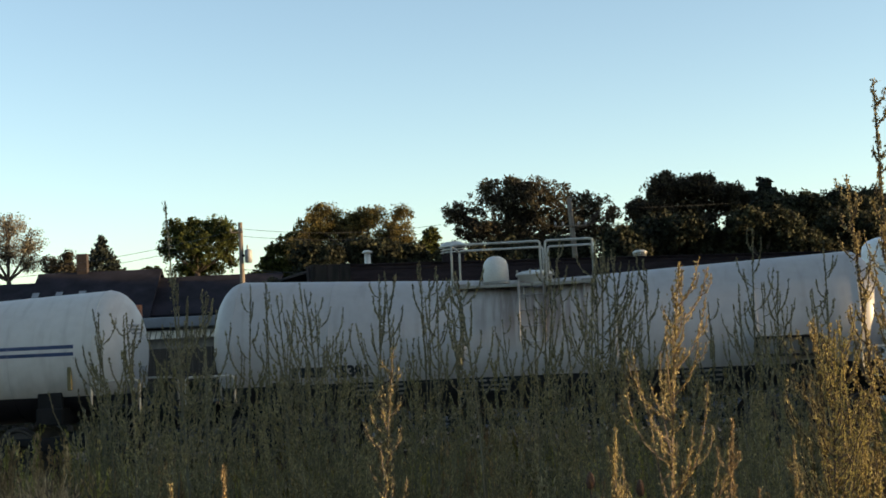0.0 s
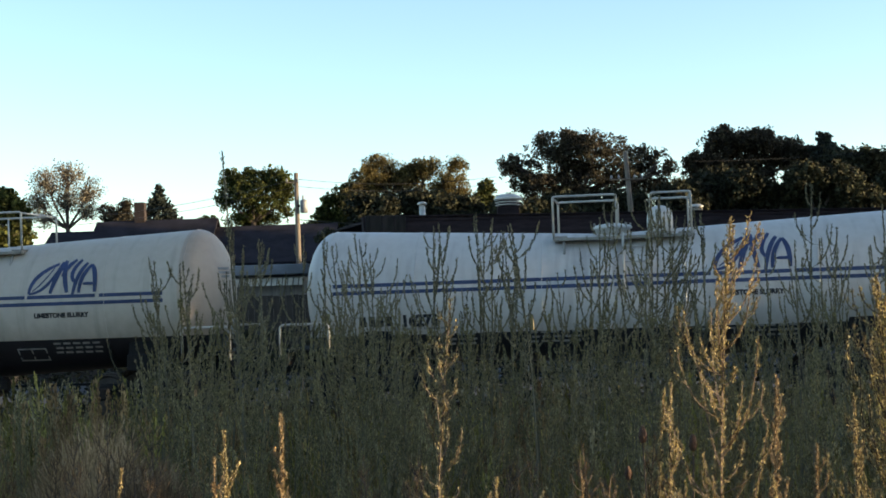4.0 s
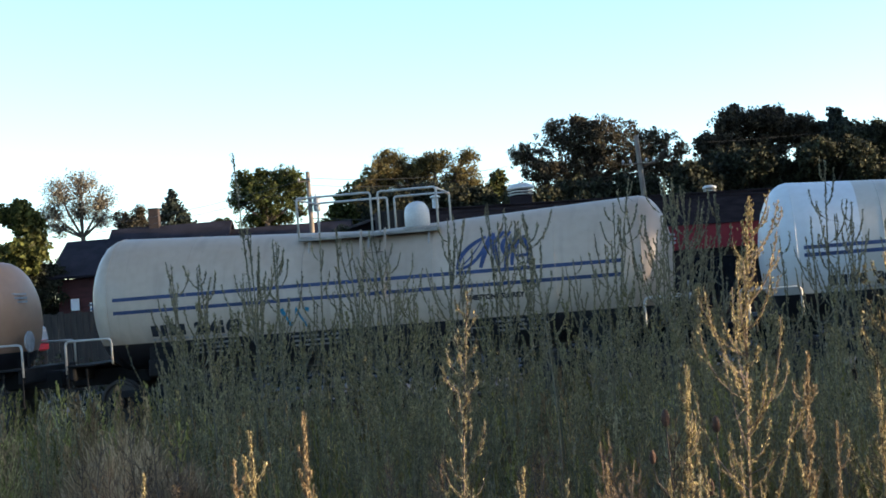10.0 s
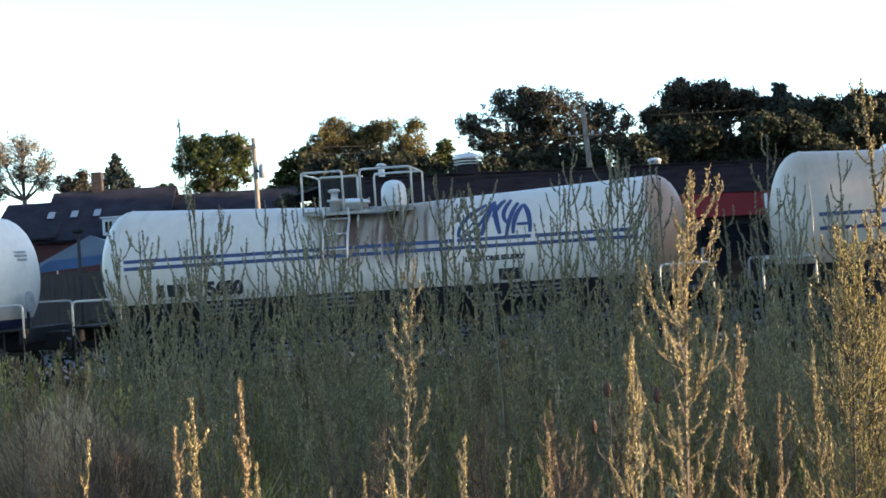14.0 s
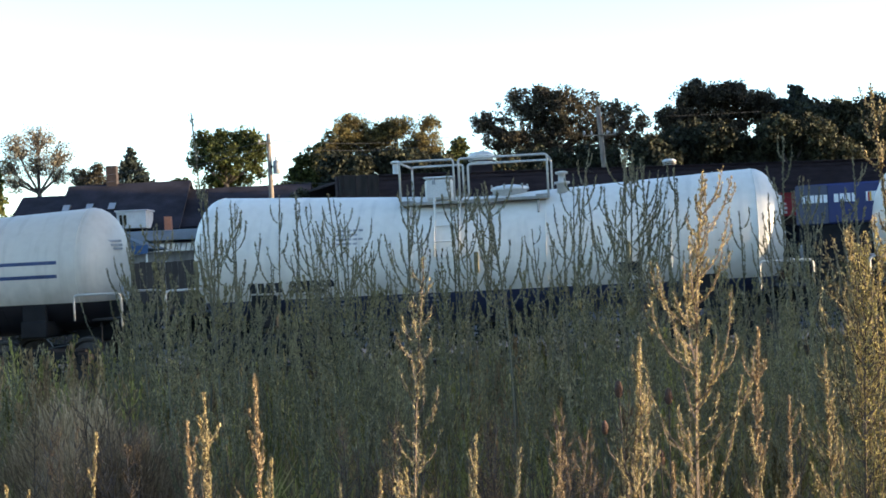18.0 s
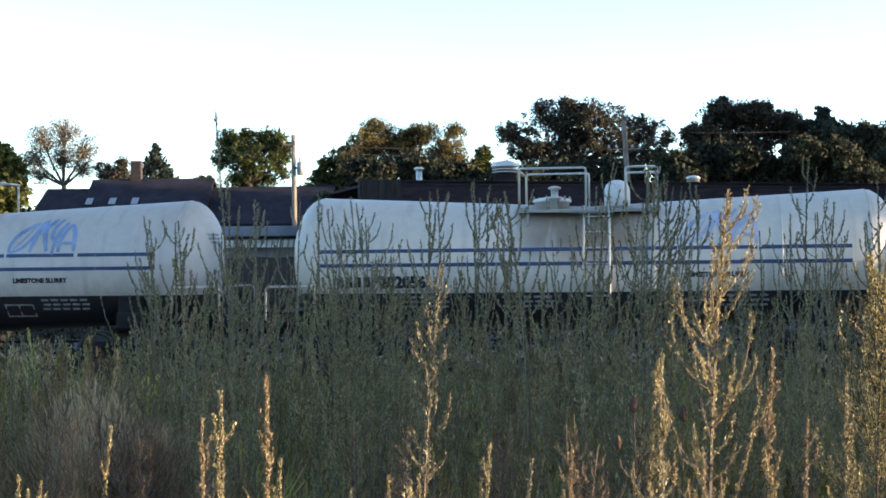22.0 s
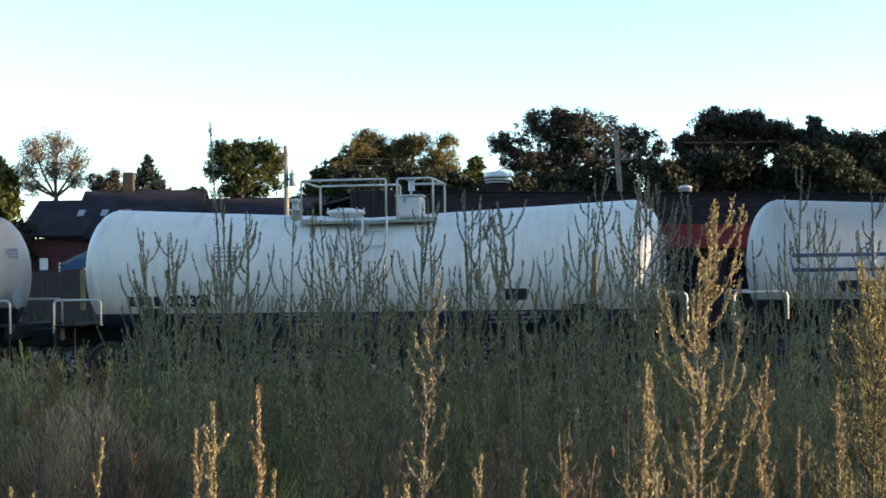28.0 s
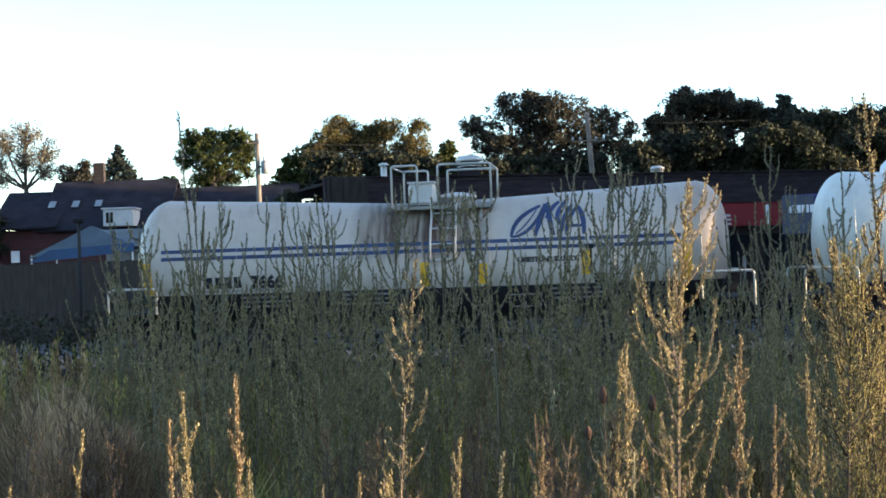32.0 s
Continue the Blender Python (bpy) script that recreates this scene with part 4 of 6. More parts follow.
def round_sign():
    p = spot(636 - 784, 13, 42)
    t = thing("round_sign", pose(p.x, p.y, YARD), "small round white sign on a post", "sign")
    h = p.z - YARD
    part("post", Build().tube([(0, 0.04, 0), (0, 0.04, h)], 0.03, 8), black_steel, t)
    part("disc", Build().lathe([(0.17, 0.0), (0.17, -0.03), (0.01, -0.03)], 24, "y", (0, 0, h)), white_sign, t)
    part("inner_disc", Build().lathe([(0.10, -0.034), (0.10, -0.04), (0.01, -0.04)], 20, "y", (0, 0, h)), grey_blue_panel, t)


van_white = surface("dull_white_van_paint", (0.34, 0.34, 0.34), 0.45, scale=1.5, var=0.12, bump=0.0)


def white_van():
    p = spot(-12 - 784, 0, 38)
    t = thing("parked_van", pose(p.x, p.y, YARD + 0.15), "white parked van with a red band behind the track", "van")
    b = Build()
    prof = [(-5.2, 1.88), (-5.2, 2.75), (-1.6, 2.75), (-0.7, 2.46), (-0.22, 2.36), (-0.05, 2.2), (0.0, 1.88)]
    n = len(prof)
    b.add([(x, v, z) for v in (0, 1.9) for x, z in prof], [tuple(range(n)), tuple(range(n, 2 * n))[::-1]] + [(i, n + i, n + (i + 1) % n, (i + 1) % n) for i in range(n)])
    part("body", b, van_white, t)
    part("band", Build().box((-2.6, 0.95, 1.73), (5.22, 1.94, 0.30), 0.05), red_sign, t, "red band")
    part("lower_body", Build().box((-2.6, 0.95, 1.0), (5.1, 1.86, 1.2), 0.06), black_steel, t, "dark lower body")
    part("side_window", Build().box((-3.0, -0.012, 2.35), (1.8, 0.03, 0.5), 0.0), shop_glass, t)
    for x in (-4.1, -0.9):
        wheel_part(t, x, 0.1, 0.42, 0.22)
        wheel_part(t, x, 1.8, 0.42, 0.22)


def pale_tank():
    p = spot(1655 - 784, 491 - 318, 43)
    t = thing("storage_tank", pose(p.x, p.y, YARD), "pale round-topped storage tank by the yard", "tank")
    h = p.z - YARD
    part("shell", Build().lathe([(0.74, 0.0), (0.74, h - 0.45), (0.70, h - 0.28), (0.55, h - 0.12), (0.3, h - 0.03), (0.01, h)], 28, "z").soft(), white_sign, t)
    part("band", Build().lathe([(0.75, h - 0.95), (0.76, h - 0.93), (0.76, h - 0.87), (0.75, h - 0.85)], 28, "z").soft(), alu, t)


pale_tank()
race_trailer()
drink_truck()
red_panel_sign()
round_sign()
white_van()

# ---- the houses to the left ----
shingle = surface("charcoal_roof_shingle", (0.025, 0.023, 0.030), 0.95, scale=1.0, fine=10.0, bump=0.5, spec=0.1)
maroon = surface("maroon_siding", (0.06, 0.018, 0.018), 0.85, scale=1.0, stretch=(1, 1, 8))
fence_wood = surface("dark_fence_wood", (0.045, 0.036, 0.03), 0.9, scale=1.5, stretch=(6, 6, 1))
chimney_brick = surface("orange_red_brick", (0.36, 0.13, 0.07), 0.9, scale=3.0, fine=25.0)
chimney_dark = surface("sooty_brick", (0.032, 0.022, 0.02), 0.9, scale=3.0, fine=25.0)
tarp = surface("blue_grey_canvas", (0.062, 0.078, 0.090), 0.7, scale=0.7, var=0.25)
tarp_blue = surface("blue_canvas_trim", (0.025, 0.07, 0.15), 0.6, scale=1.0, var=0.2)
skylight_glass, _nt, _b = nodes_of("pale_skylight", 0.12, 0.0, 0.8)
_b.inputs["Base Color"].default_value = (0.22, 0.23, 0.24, 1)


def gable(parent, x0, x1, y0, y1, z_eave, z_ridge, m, label="", over=0.3):
    ym = (y0 + y1) / 2
    for ya, name in ((y0 - over, "roof_front"), (y1 + over, "roof_back")):
        q = [(x0 - over, ya, z_eave), (x1 + over, ya, z_eave), (x1 + over, ym, z_ridge), (x0 - over, ym, z_ridge)]
        part(name, Build().sheet(q if ya < ym else q[::-1], 0.14), m, parent, label)
    for x in (x0, x1):
        part("gable_end", Build().sheet([(x, y0, z_eave + 0.1), (x, y1, z_eave + 0.1), (x, ym, z_ridge - 0.05)], 0.1), m, parent)


def house_a():
    d0 = 85
    t = thing("house", pose(0, d0, YARD), "maroon house with a charcoal roof and three skylights", "house")

    def X(x, dy=0.0):
        return (x - 784) * (d0 + dy) / 2500

    def Z(y, dy=0.0):
        return EYE + (499 - y) * (d0 + dy) / 2500 - YARD

    part("wall", Build().box(((X(45) + X(300)) / 2, 4.5, Z(420) / 2), (X(300) - X(45), 8.4, Z(420)), 0.03), maroon, t, "maroon clapboard wall")
    gable(t, X(42), X(142), 0, 9, Z(419), Z(357, 4.5), shingle, "charcoal shingle roof")
    lo, hi, run = Z(425), Z(341, 4.9), 4.7
    gable(t, X(140, 2), X(345, 2), 0.2, 9.6, lo, hi, shingle, "charcoal shingle roof")
    tilt = math.atan2(hi - lo, run + 0.3)
    for x in (145, 186, 226):
        yy = 2.34
        zz = lo + (yy + 0.1) / (run + 0.3) * (hi - lo) + 0.17
        m = Euler((tilt, 0, 0)).to_matrix()
        f = part("skylight", Build().box((X(x, yy), yy, zz), (0.50, 0.85, 0.12), 0.02, m), black_steel, t, "pale skylight")
        part("pane", Build().box((X(x, yy), yy - 0.045, zz + 0.055), (0.42, 0.76, 0.03), 0.0, m), skylight_glass, f)
    d = part("dormer", Build().box((X(267), -0.2, Z(404)), (1.75, 2.2, 1.0), 0.03), white_wood, t, "white dormer")
    part("dormer_roof", Build().box((X(267), -0.2, Z(388)), (1.95, 2.4, 0.09), 0.02), white_wood, d)
    for x in (249, 256):
        part("dormer_window", Build().box((X(x), -1.32, Z(404)), (0.17, 0.05, 0.62), 0.0), shop_glass, d)
    part("chimney", Build().box((X(229, 4.9), 4.9, Z(328, 4.9)), (0.66, 0.6, 1.6), 0.02), chimney_dark, t, "dark brick chimney")
    part("sign", Build().box((X(78), -0.1, Z(466)), (0.5, 0.06, 0.7), 0.01), white_sign, t, "white notice board")


def house_b():
    d0 = 86
    t = thing("house", pose(0, d0, YARD), "long charcoal-roofed building beside the pole", "house")

    def X(x, dy=0.0):
        return (x - 784) * (d0 + dy) / 2500

    def Z(y, dy=0.0):
        return EYE + (496 - y) * (d0 + dy) / 2500 - YARD

    part("wall", Build().box(((X(340) + X(560)) / 2, 4.5, Z(420) / 2), (X(560) - X(340), 8, Z(420)), 0.03), maroon, t)
    gable(t, X(335), X(560), 0, 9, Z(420), Z(354, 4.5), shingle, "charcoal shingle roof")
    for x in (440, 478):
        part("skylight", Build().box((X(x, 1.5), 1.4, Z(398, 1.5)), (0.6, 0.8, 0.1), 0.02, Euler((0.55, 0, 0)).to_matrix()), skylight_glass, t, "pale skylight")


def brick_chimney():
    p = spot(323 - 784, 491 - 400, 72)
    t = thing("brick_chimney", pose(p.x, p.y, YARD), "sunlit orange brick chimney over the garage", "chimney")
    h = p.z - YARD
    part("stack", Build().box((0, 0, h / 2), (0.34, 0.4, h), 0.02), chimney_brick, t)
    part("cap", Build().box((0, 0, h + 0.02), (0.37, 0.43, 0.05), 0.012), chimney_brick, t)


awning_metal = surface("pale_awning_metal", (0.62, 0.55, 0.45), 0.5, scale=1.5)


def garage():
    k = 68 / 2500
    t = thing("garage", pose(0, 68, YARD), "low grey garage with a flat roof and pale boards", "garage")
    z = lambda y: EYE + (497 - y) * k - YARD
    x0, x1 = (236 - 784) * k, (516 - 784) * k
    part("wall", Build().box(((x0 + x1) / 2, 3, z(444) / 2), (x1 - x0, 6, z(444)), 0.02), grey_board, t)
    part("roof", Build().box(((x0 + x1) / 2, 2.9, z(431)), (x1 - x0 + 0.5, 6.6, 0.5), 0.04), surface("grey_roof_felt", (0.17, 0.19, 0.22), 0.8, scale=0.8), t, "grey flat roof")
    for i in range(28):
        part("board", Build().box((x0 + 0.5 + 0.26 * i, -0.30, z(453)), (0.21, 0.05, 0.58), 0.015, Euler((-0.9, 0, 0)).to_matrix()), awning_metal, t, "pale ribbed awning sheet" if not i else "")


def canopy():
    k = 60 / 2500
    t = thing("canopy_tent", pose(0, 60, YARD), "blue-grey canvas canopy behind a dark fence", "canopy")
    z = lambda y: EYE + (499 - y) * k - YARD
    a, c, ridge = (100 - 784) * k, (286 - 784) * k, (190 - 784) * k
    top = (ridge, 2.2, z(414))
    base = [(a, 0, z(470)), (c, 0, z(455)), (c, 4.4, z(455)), (a, 4.4, z(470))]
    for i in range(4):
        p, q = base[i], base[(i + 1) % 4]
        part("roof_panel", Build().sheet([p, q, top], 0.04), tarp, t, "blue-grey canvas")
    part("valance", Build().sheet([(a, -0.03, z(478)), (c, -0.03, z(463)), (c, -0.03, z(448)), (a + 0.9, -0.03, z(456))], 0.02), tarp_blue, t, "blue canvas trim")
    for x, y in ((a + 0.1, 0.1), (c - 0.1, 0.1), (c - 0.1, 4.3), (a + 0.1, 4.3)):
        part("pole", Build().tube([(x, y, 0), (x, y, z(464))], 0.04, 8), alu, t)


def fence():
    t = thing("board_fence", pose(0, 50, YARD), "dark brown board fence along the yard", "fence")
    k = 50 / 2500
    h = EYE + (498 - 478) * k - YARD
    x, x1, i = (-40 - 784) * k, (600 - 784) * k, 0
    while x < x1:
        hh = h + random.uniform(-0.04, 0.04)
        part("board", Build().box((x, random.uniform(-0.01, 0.01), hh / 2), (0.215, 0.03, hh), 0.006), fence_wood, t)
        if i % 11 == 0:
            part("post", Build().box((x, 0.08, h / 2), (0.11, 0.11, h), 0.01), fence_wood, t)
        x += 0.225
        i += 1
    for z in (0.5, h - 0.4):
        part("rail", Build().box((((-40 + 600) / 2 - 784) * k, 0.05, z), (640 * k, 0.05, 0.1), 0.01), fence_wood, t)


def dark_post():
    p = spot(190 - 784, 0, 44)
    t = thing("yard_post", pose(p.x, p.y, YARD), "dark upright post in the yard", "post")
    part("shaft", Build().tube([(0, 0, 0), (0, 0, 4.0)], 0.06, 10, 0.05).soft(), tyre, t)
    part("head", Build().box((0, 0, 4.05), (0.3, 0.25, 0.14), 0.03), black_steel, t)


house_a()
house_b()
brick_chimney()
garage()
canopy()
fence()
dark_post()

# ---- poles and wires ----
pole_wood = surface("weathered_pole_wood", (0.17, 0.135, 0.105), 0.85, scale=1.5, stretch=(8, 8, 1))
wire_mat = surface("dark_wire", (0.03, 0.03, 0.03), 0.6, scale=1.0, bump=0.0)
can_grey = surface("grey_transformer_paint", (0.22, 0.225, 0.23), 0.5, scale=3.0)


def utility_pole(a, b, d, lean, label, can=True):
    top = spot(a, b, d)
    t = thing("utility_pole", Matrix.Translation((top.x, top.y, YARD)), label, "utility pole", "utility poles")
    h = top.z - YARD
    part("shaft", Build().tube([(lean, 0, 0), (lean * 0.5, 0, h / 2), (0, 0, h)], 0.17, 12, 0.12).soft(), pole_wood, t)
    arm = h - (0.55 if can else 1.45)
    part("crossarm", Build().box((-0.2 if can else 0.0, -0.16, arm), (1.7 if not can else 0.7, 0.07, 0.07), 0.015), pole_wood, t)
    for x in ((-0.78, -0.4, 0.4, 0.78) if not can else (-0.5, 0.1)):
        part("insulator", Build().lathe([(0.05, 0), (0.07, 0.05), (0.05, 0.12), (0.02, 0.18)], 10, "z", (x, -0.16, arm + 0.06)).soft(), can_grey, t)
    if can:
        c = part("transformer", Build().lathe([(0.17, 0), (0.21, 0.04), (0.21, 0.66), (0.18, 0.72), (0.05, 0.76)], 18, "z", (0.40, -0.1, h - 2.25)).soft(), can_grey, t, "grey transformer can")
        part("bushing", Build().lathe([(0.05, 0), (0.05, 0.2), (0.02, 0.24)], 8, "z", (0.36, -0.1, h - 1.5)), can_grey, c)
        part("strap", Build().box((0.16, -0.1, h - 1.85), (0.2, 0.12, 0.1), 0.01), black_steel, t)
    return top


P1 = utility_pole(505 - 784, 491 - 258, 78, 0.05, "weathered utility pole with a grey transformer")
P2 = utility_pole(1090 - 784, 491 - 232, 72, 0.55, "leaning weathered utility pole behind the shop", False)


def wire(p, q, sag, r=0.012):
    pts = [p.lerp(q, i / 16) - Vector((0, 0, sag * 4 * (i / 16) * (1 - i / 16))) for i in range(17)]
    b = Build().tube(pts, r, 5)
    me = b.mesh("overhead_wire")
    me.materials.append(wire_mat)
    tagged(new("overhead_wire", me), "thin dark overhead wire between poles", "wire", "overhead wires")


for dz in (-0.35, -0.75):
    wire(P1 + Vector((0, 0, dz)), spot(-150 - 784, 491 - 318, 88) + Vector((0, 0, dz)), 0.9)
    wire(P1 + Vector((0, 0, dz)), spot(860 - 784, 491 - 262, 84) + Vector((0, 0, dz)), 0.35)
wire(P1 + Vector((0, 0, -2.6)), P2 + Vector((0, 0, -3.4)), 0.4, 0.018)
wire(P2 + Vector((0, 0, -0.5)), spot(1750 - 784, 491 - 215, 84), 0.5, 0.006)
wire(spot(1500 - 784, 491 - 236, 118), spot(1720 - 784, 491 - 228, 118), 0.2, 0.03)

# ---- trees ----
bark = surface("dark_bark", (0.07, 0.055, 0.045), 0.9, scale=3.0, stretch=(4, 4, 1), bump=0.5)
leaf_dark = foliage("dark_oak_leaf", (0.050, 0.044, 0.033), (0.068, 0.058, 0.041), 0.25)
leaf_deep = foliage("deep_green_leaf", (0.030, 0.033, 0.022), (0.048, 0.050, 0.030), 0.15)
leaf_gold = foliage("turning_leaf", (0.098, 0.086, 0.04), (0.175, 0.136, 0.056), 0.45)
leaf_green = foliage("maple_leaf", (0.056, 0.072, 0.022), (0.106, 0.102, 0.031), 0.3)
leaf_pink = foliage("thin_pinkish_leaf", (0.19, 0.165, 0.13), (0.26, 0.225, 0.18), 0.35)
needle = foliage("spruce_needle", (0.028, 0.036, 0.032), (0.046, 0.056, 0.046), 0.1)


def leaf_mesh(name, points, size, rng):
    """One small folded leaf clump (two triangles) at each point."""
    n = len(points)
    size = size * rng.uniform(0.6, 1.3, n)[:, None]
    a = rng.normal(size=(n, 3))
    a /= np.linalg.norm(a, axis=1)[:, None]
    c = np.cross(a, rng.normal(size=(n, 3)))
    c /= np.linalg.norm(c, axis=1)[:, None]
    nn = np.cross(a, c)
    v = np.empty((n, 4, 3))
    v[:, 0] = points - a * size * 0.5
    v[:, 1] = points + c * size * 0.34 + nn * size * 0.12
    v[:, 2] = points + a * size * 0.5
    v[:, 3] = points - c * size * 0.34 + nn * size * 0.12
    me = bpy.data.meshes.new(name)
    me.vertices.add(4 * n)
    me.vertices.foreach_set("co", v.reshape(-1))
    me.loops.add(6 * n)
    idx = (np.arange(n)[:, None] * 4 + np.array([0, 1, 2, 0, 2, 3])).reshape(-1)
    me.loops.foreach_set("vertex_index", idx.astype(np.int32))
    me.polygons.add(2 * n)
    me.polygons.foreach_set("loop_start", (np.arange(2 * n) * 3).astype(np.int32))
    me.update(calc_edges=True)
    return me


def ball(rng, m, n):
    """m times n points spread through a unit ball."""
    q = rng.normal(size=(m, n, 3))
    q /= np.linalg.norm(q, axis=2)[:, :, None]
    return q * rng.uniform(0.15, 1, (m, n, 1)) ** 0.6


def tree(label, leaves, wood, d, base_a, lobes, count, size, seed, trunk_r=0.3, depth=0.8, fill=0.55, fork=0.35, clump=0.55, twigs=6, per=60):
    """lobes: (a, b, ra, rb) in the chart of spot(); the crown is clumps of leaves in those lobes, with limbs that reach them."""
    rng = np.random.default_rng(seed)
    foot = spot(base_a, 0, d)
    foot.z = YARD
    t = thing("tree", Matrix.Translation(foot), label, "tree", "trees behind the yard")
    k = d / 2500
    cs = [(spot(a, b, d + rng.uniform(-1, 1) * ra * k * 0.8) - foot, ra * k, rb * k) for a, b, ra, rb in lobes]
    low = min(c.z - rb for c, _, rb in cs)
    fork_z = max(1.5, low + (max(c.z for c, _, _ in cs) - low) * fork * 0.5)
    part("trunk", Build().tube([(0, 0, -0.1), (0.05, 0, fork_z * 0.5), (0, 0.05, fork_z)], trunk_r, 10, trunk_r * 0.75).soft(), wood, t)
    pts = []
    for c, ra, rb in cs:
        b = Build()
        mid = Vector((c.x * 0.55, c.y * 0.5, fork_z + (c.z - fork_z) * 0.45))
        b.tube([(0, 0, fork_z - 0.2), mid, c, c + Vector((c.x * 0.1, 0, rb * 0.55))], trunk_r * 0.5, 6, 0.03)
        for _ in range(twigs):
            q = Vector(rng.normal(size=3))
            q.normalize()
            e = c + Vector((q.x * ra, q.y * ra * depth, q.z * rb)) * 0.95
            n = len(b.v)
            root = mid.lerp(c, rng.uniform(0.35, 1.0))
            b.tube([root, root.lerp(e, 0.5) + Vector((0, 0, 0.12 * ra)), e], trunk_r * 0.16, 5, 0.012)
            b.f.append((n, n + 1, 6))
        part("limb", b.soft(), wood, t)
    vol = np.array([ra * ra * rb for _, ra, rb in cs]) ** 0.7
    for (c, ra, rb), w in zip(cs, vol / vol.sum()):
        m = max(4, int(count * w * 0.55 / per))
        q = rng.normal(size=(m, 3))
        q /= np.linalg.norm(q, axis=1)[:, None]
        r = rng.uniform(fill, 1.0, m)[:, None] ** 0.7 * (1 + 0.06 * rng.normal(size=(m, 1)))
        cen = np.array(c) + q * r * np.array([max(0.2, ra - 0.4 * clump), max(0.2, ra * depth - 0.4 * clump), max(0.2, rb - 0.3 * clump)])
        form = rng.uniform(0.55, 1.25, (m, 1, 3)) * np.array([1, 1, 0.72])
        pts.append((cen[:, None, :] + ball(rng, m, per) * clump * form).reshape(-1, 3))
        m = max(4, int(count * w * 0.45 / 16))
        cen = np.array(c) + ball(rng, m, 1)[:, 0] * np.array([ra, ra * depth, rb]) * rng.uniform(0.9, 1.06, (m, 1))
        pts.append((cen[:, None, :] + ball(rng, m, 16) * clump * 0.5).reshape(-1, 3))
    me = leaf_mesh("crown", np.concatenate(pts), size, rng)
    me.materials.append(leaves)
    cr = new("crown", me)
    cr.parent = t
    return t


def A(x):
    return x - 784


def B(y):
    return 491 - y


OAK = [(A(905), B(260), 45, 34), (A(960), B(222), 52, 32), (A(1040), B(225), 60, 33), (A(1120), B(250), 55, 32), (A(950), B(285), 50, 28),
       (A(1030), B(285), 65, 32), (A(1120), B(295), 55, 30), (A(985), B(200), 22, 12), (A(885), B(252), 26, 14), (A(1160), B(268), 22, 26), (A(930), B(315), 30, 18), (A(1000), B(250), 52, 32),
       (A(1075), B(262), 48, 32), (A(918), B(286), 36, 24), (A(1010), B(212), 40, 18)]
tree("broad dark oak with gaps in its crown", leaf_dark, bark, 112, A(1010), OAK, 35000, 0.20, 1, 0.40, clump=0.62, fill=0.25, per=90, twigs=9)
tree("tall dark tree in the wood edge", leaf_dark, bark, 116, A(1290),
     [(A(1262), B(222), 40, 28), (A(1320), B(218), 52, 24), (A(1370), B(240), 45, 32), (A(1230), B(262), 45, 32), (A(1300), B(270), 65, 40), (A(1400), B(255), 40, 35), (A(1264), B(200), 12, 12)],
     38000, 0.23, 2, 0.45, clump=0.66, fill=0.2, per=100, twigs=9)
tree("dark pointed conifer in the wood edge", needle, bark, 114, A(1441), [(A(1441), B(218), 12, 14), (A(1442), B(240), 26, 18), (A(1444), B(268), 38, 24)], 6000, 0.36, 3, 0.25)
for i, (x, y) in enumerate(((1490, 245), (1545, 262), (1605, 238), (1670, 260), (1740, 236), (1820, 250))):
    tree("dense dark green tree in the wood edge", leaf_deep, bark, 108 + 3 * i, A(x), [(A(x - 22), B(y + 12), 40, 26), (A(x + 25), B(y + 14), 42, 26), (A(x), B(y + 48), 62, 45)], 17000, 0.26, 10 + i, 0.3, clump=0.75, fill=0.2, per=100)
for i, (x, y, w) in enumerate(((1190, 312, 55), (1270, 292, 70), (1350, 316, 70), (1430, 288, 75), (1520, 318, 80), (1080, 330, 50), (900, 338, 55), (990, 328, 60), (1610, 296, 80), (640, 326, 48), (735, 322, 55), (800, 332, 40))):
    tree("dense dark undergrowth tree behind the shop", leaf_deep, bark, 98 + i % 3, A(x), [(A(x - w * 0.35), B(y), w * 0.6, 30), (A(x + w * 0.4), B(y + 4), w * 0.6, 28), (A(x), B(y + 40), w * 0.9, 40)], 14000, 0.30, 30 + i, 0.25, clump=0.9, fill=0.1, per=100)
tree("feathery tree turning gold with rounded tops", leaf_gold, bark, 104, A(720),
     [(A(655), B(246), 30, 22), (A(640), B(268), 42, 28), (A(700), B(264), 45, 24), (A(612), B(310), 36, 30), (A(735), B(256), 36, 24), (A(788), B(250), 24, 18), (A(690), B(282), 55, 30), (A(770), B(290), 50, 32), (A(630), B(290), 40, 26), (A(720), B(318), 75, 28)],
     46000, 0.15, 4, 0.3, clump=0.55, fill=0.2, per=90, twigs=10)
tree("thin pale green tree behind the pole", leaf_green, bark, 106, A(575), [(A(570), B(318), 26, 22), (A(600), B(300), 28, 26), (A(560), B(345), 40, 26), (A(610), B(335), 40, 30)], 8000, 0.30, 5, 0.25, clump=0.6)
tree("small dark tree between the larger ones", leaf_green, bark, 110, A(842), [(A(842), B(292), 18, 14), (A(836), B(315), 24, 18)], 3000, 0.30, 6, 0.2)
tree("dense maple beside the utility pole", leaf_green, bark, 92, A(430),
     [(A(398), B(268), 30, 21), (A(420), B(262), 22, 16), (A(461), B(266), 31, 23), (A(478), B(276), 26, 22), (A(428), B(298), 55, 32), (A(484), B(308), 24, 34),
      (A(378), B(298), 20, 26), (A(426), B(338), 52, 20)], 25000, 0.15, 7, 0.22, clump=0.42, fill=0.15, per=90, twigs=9)
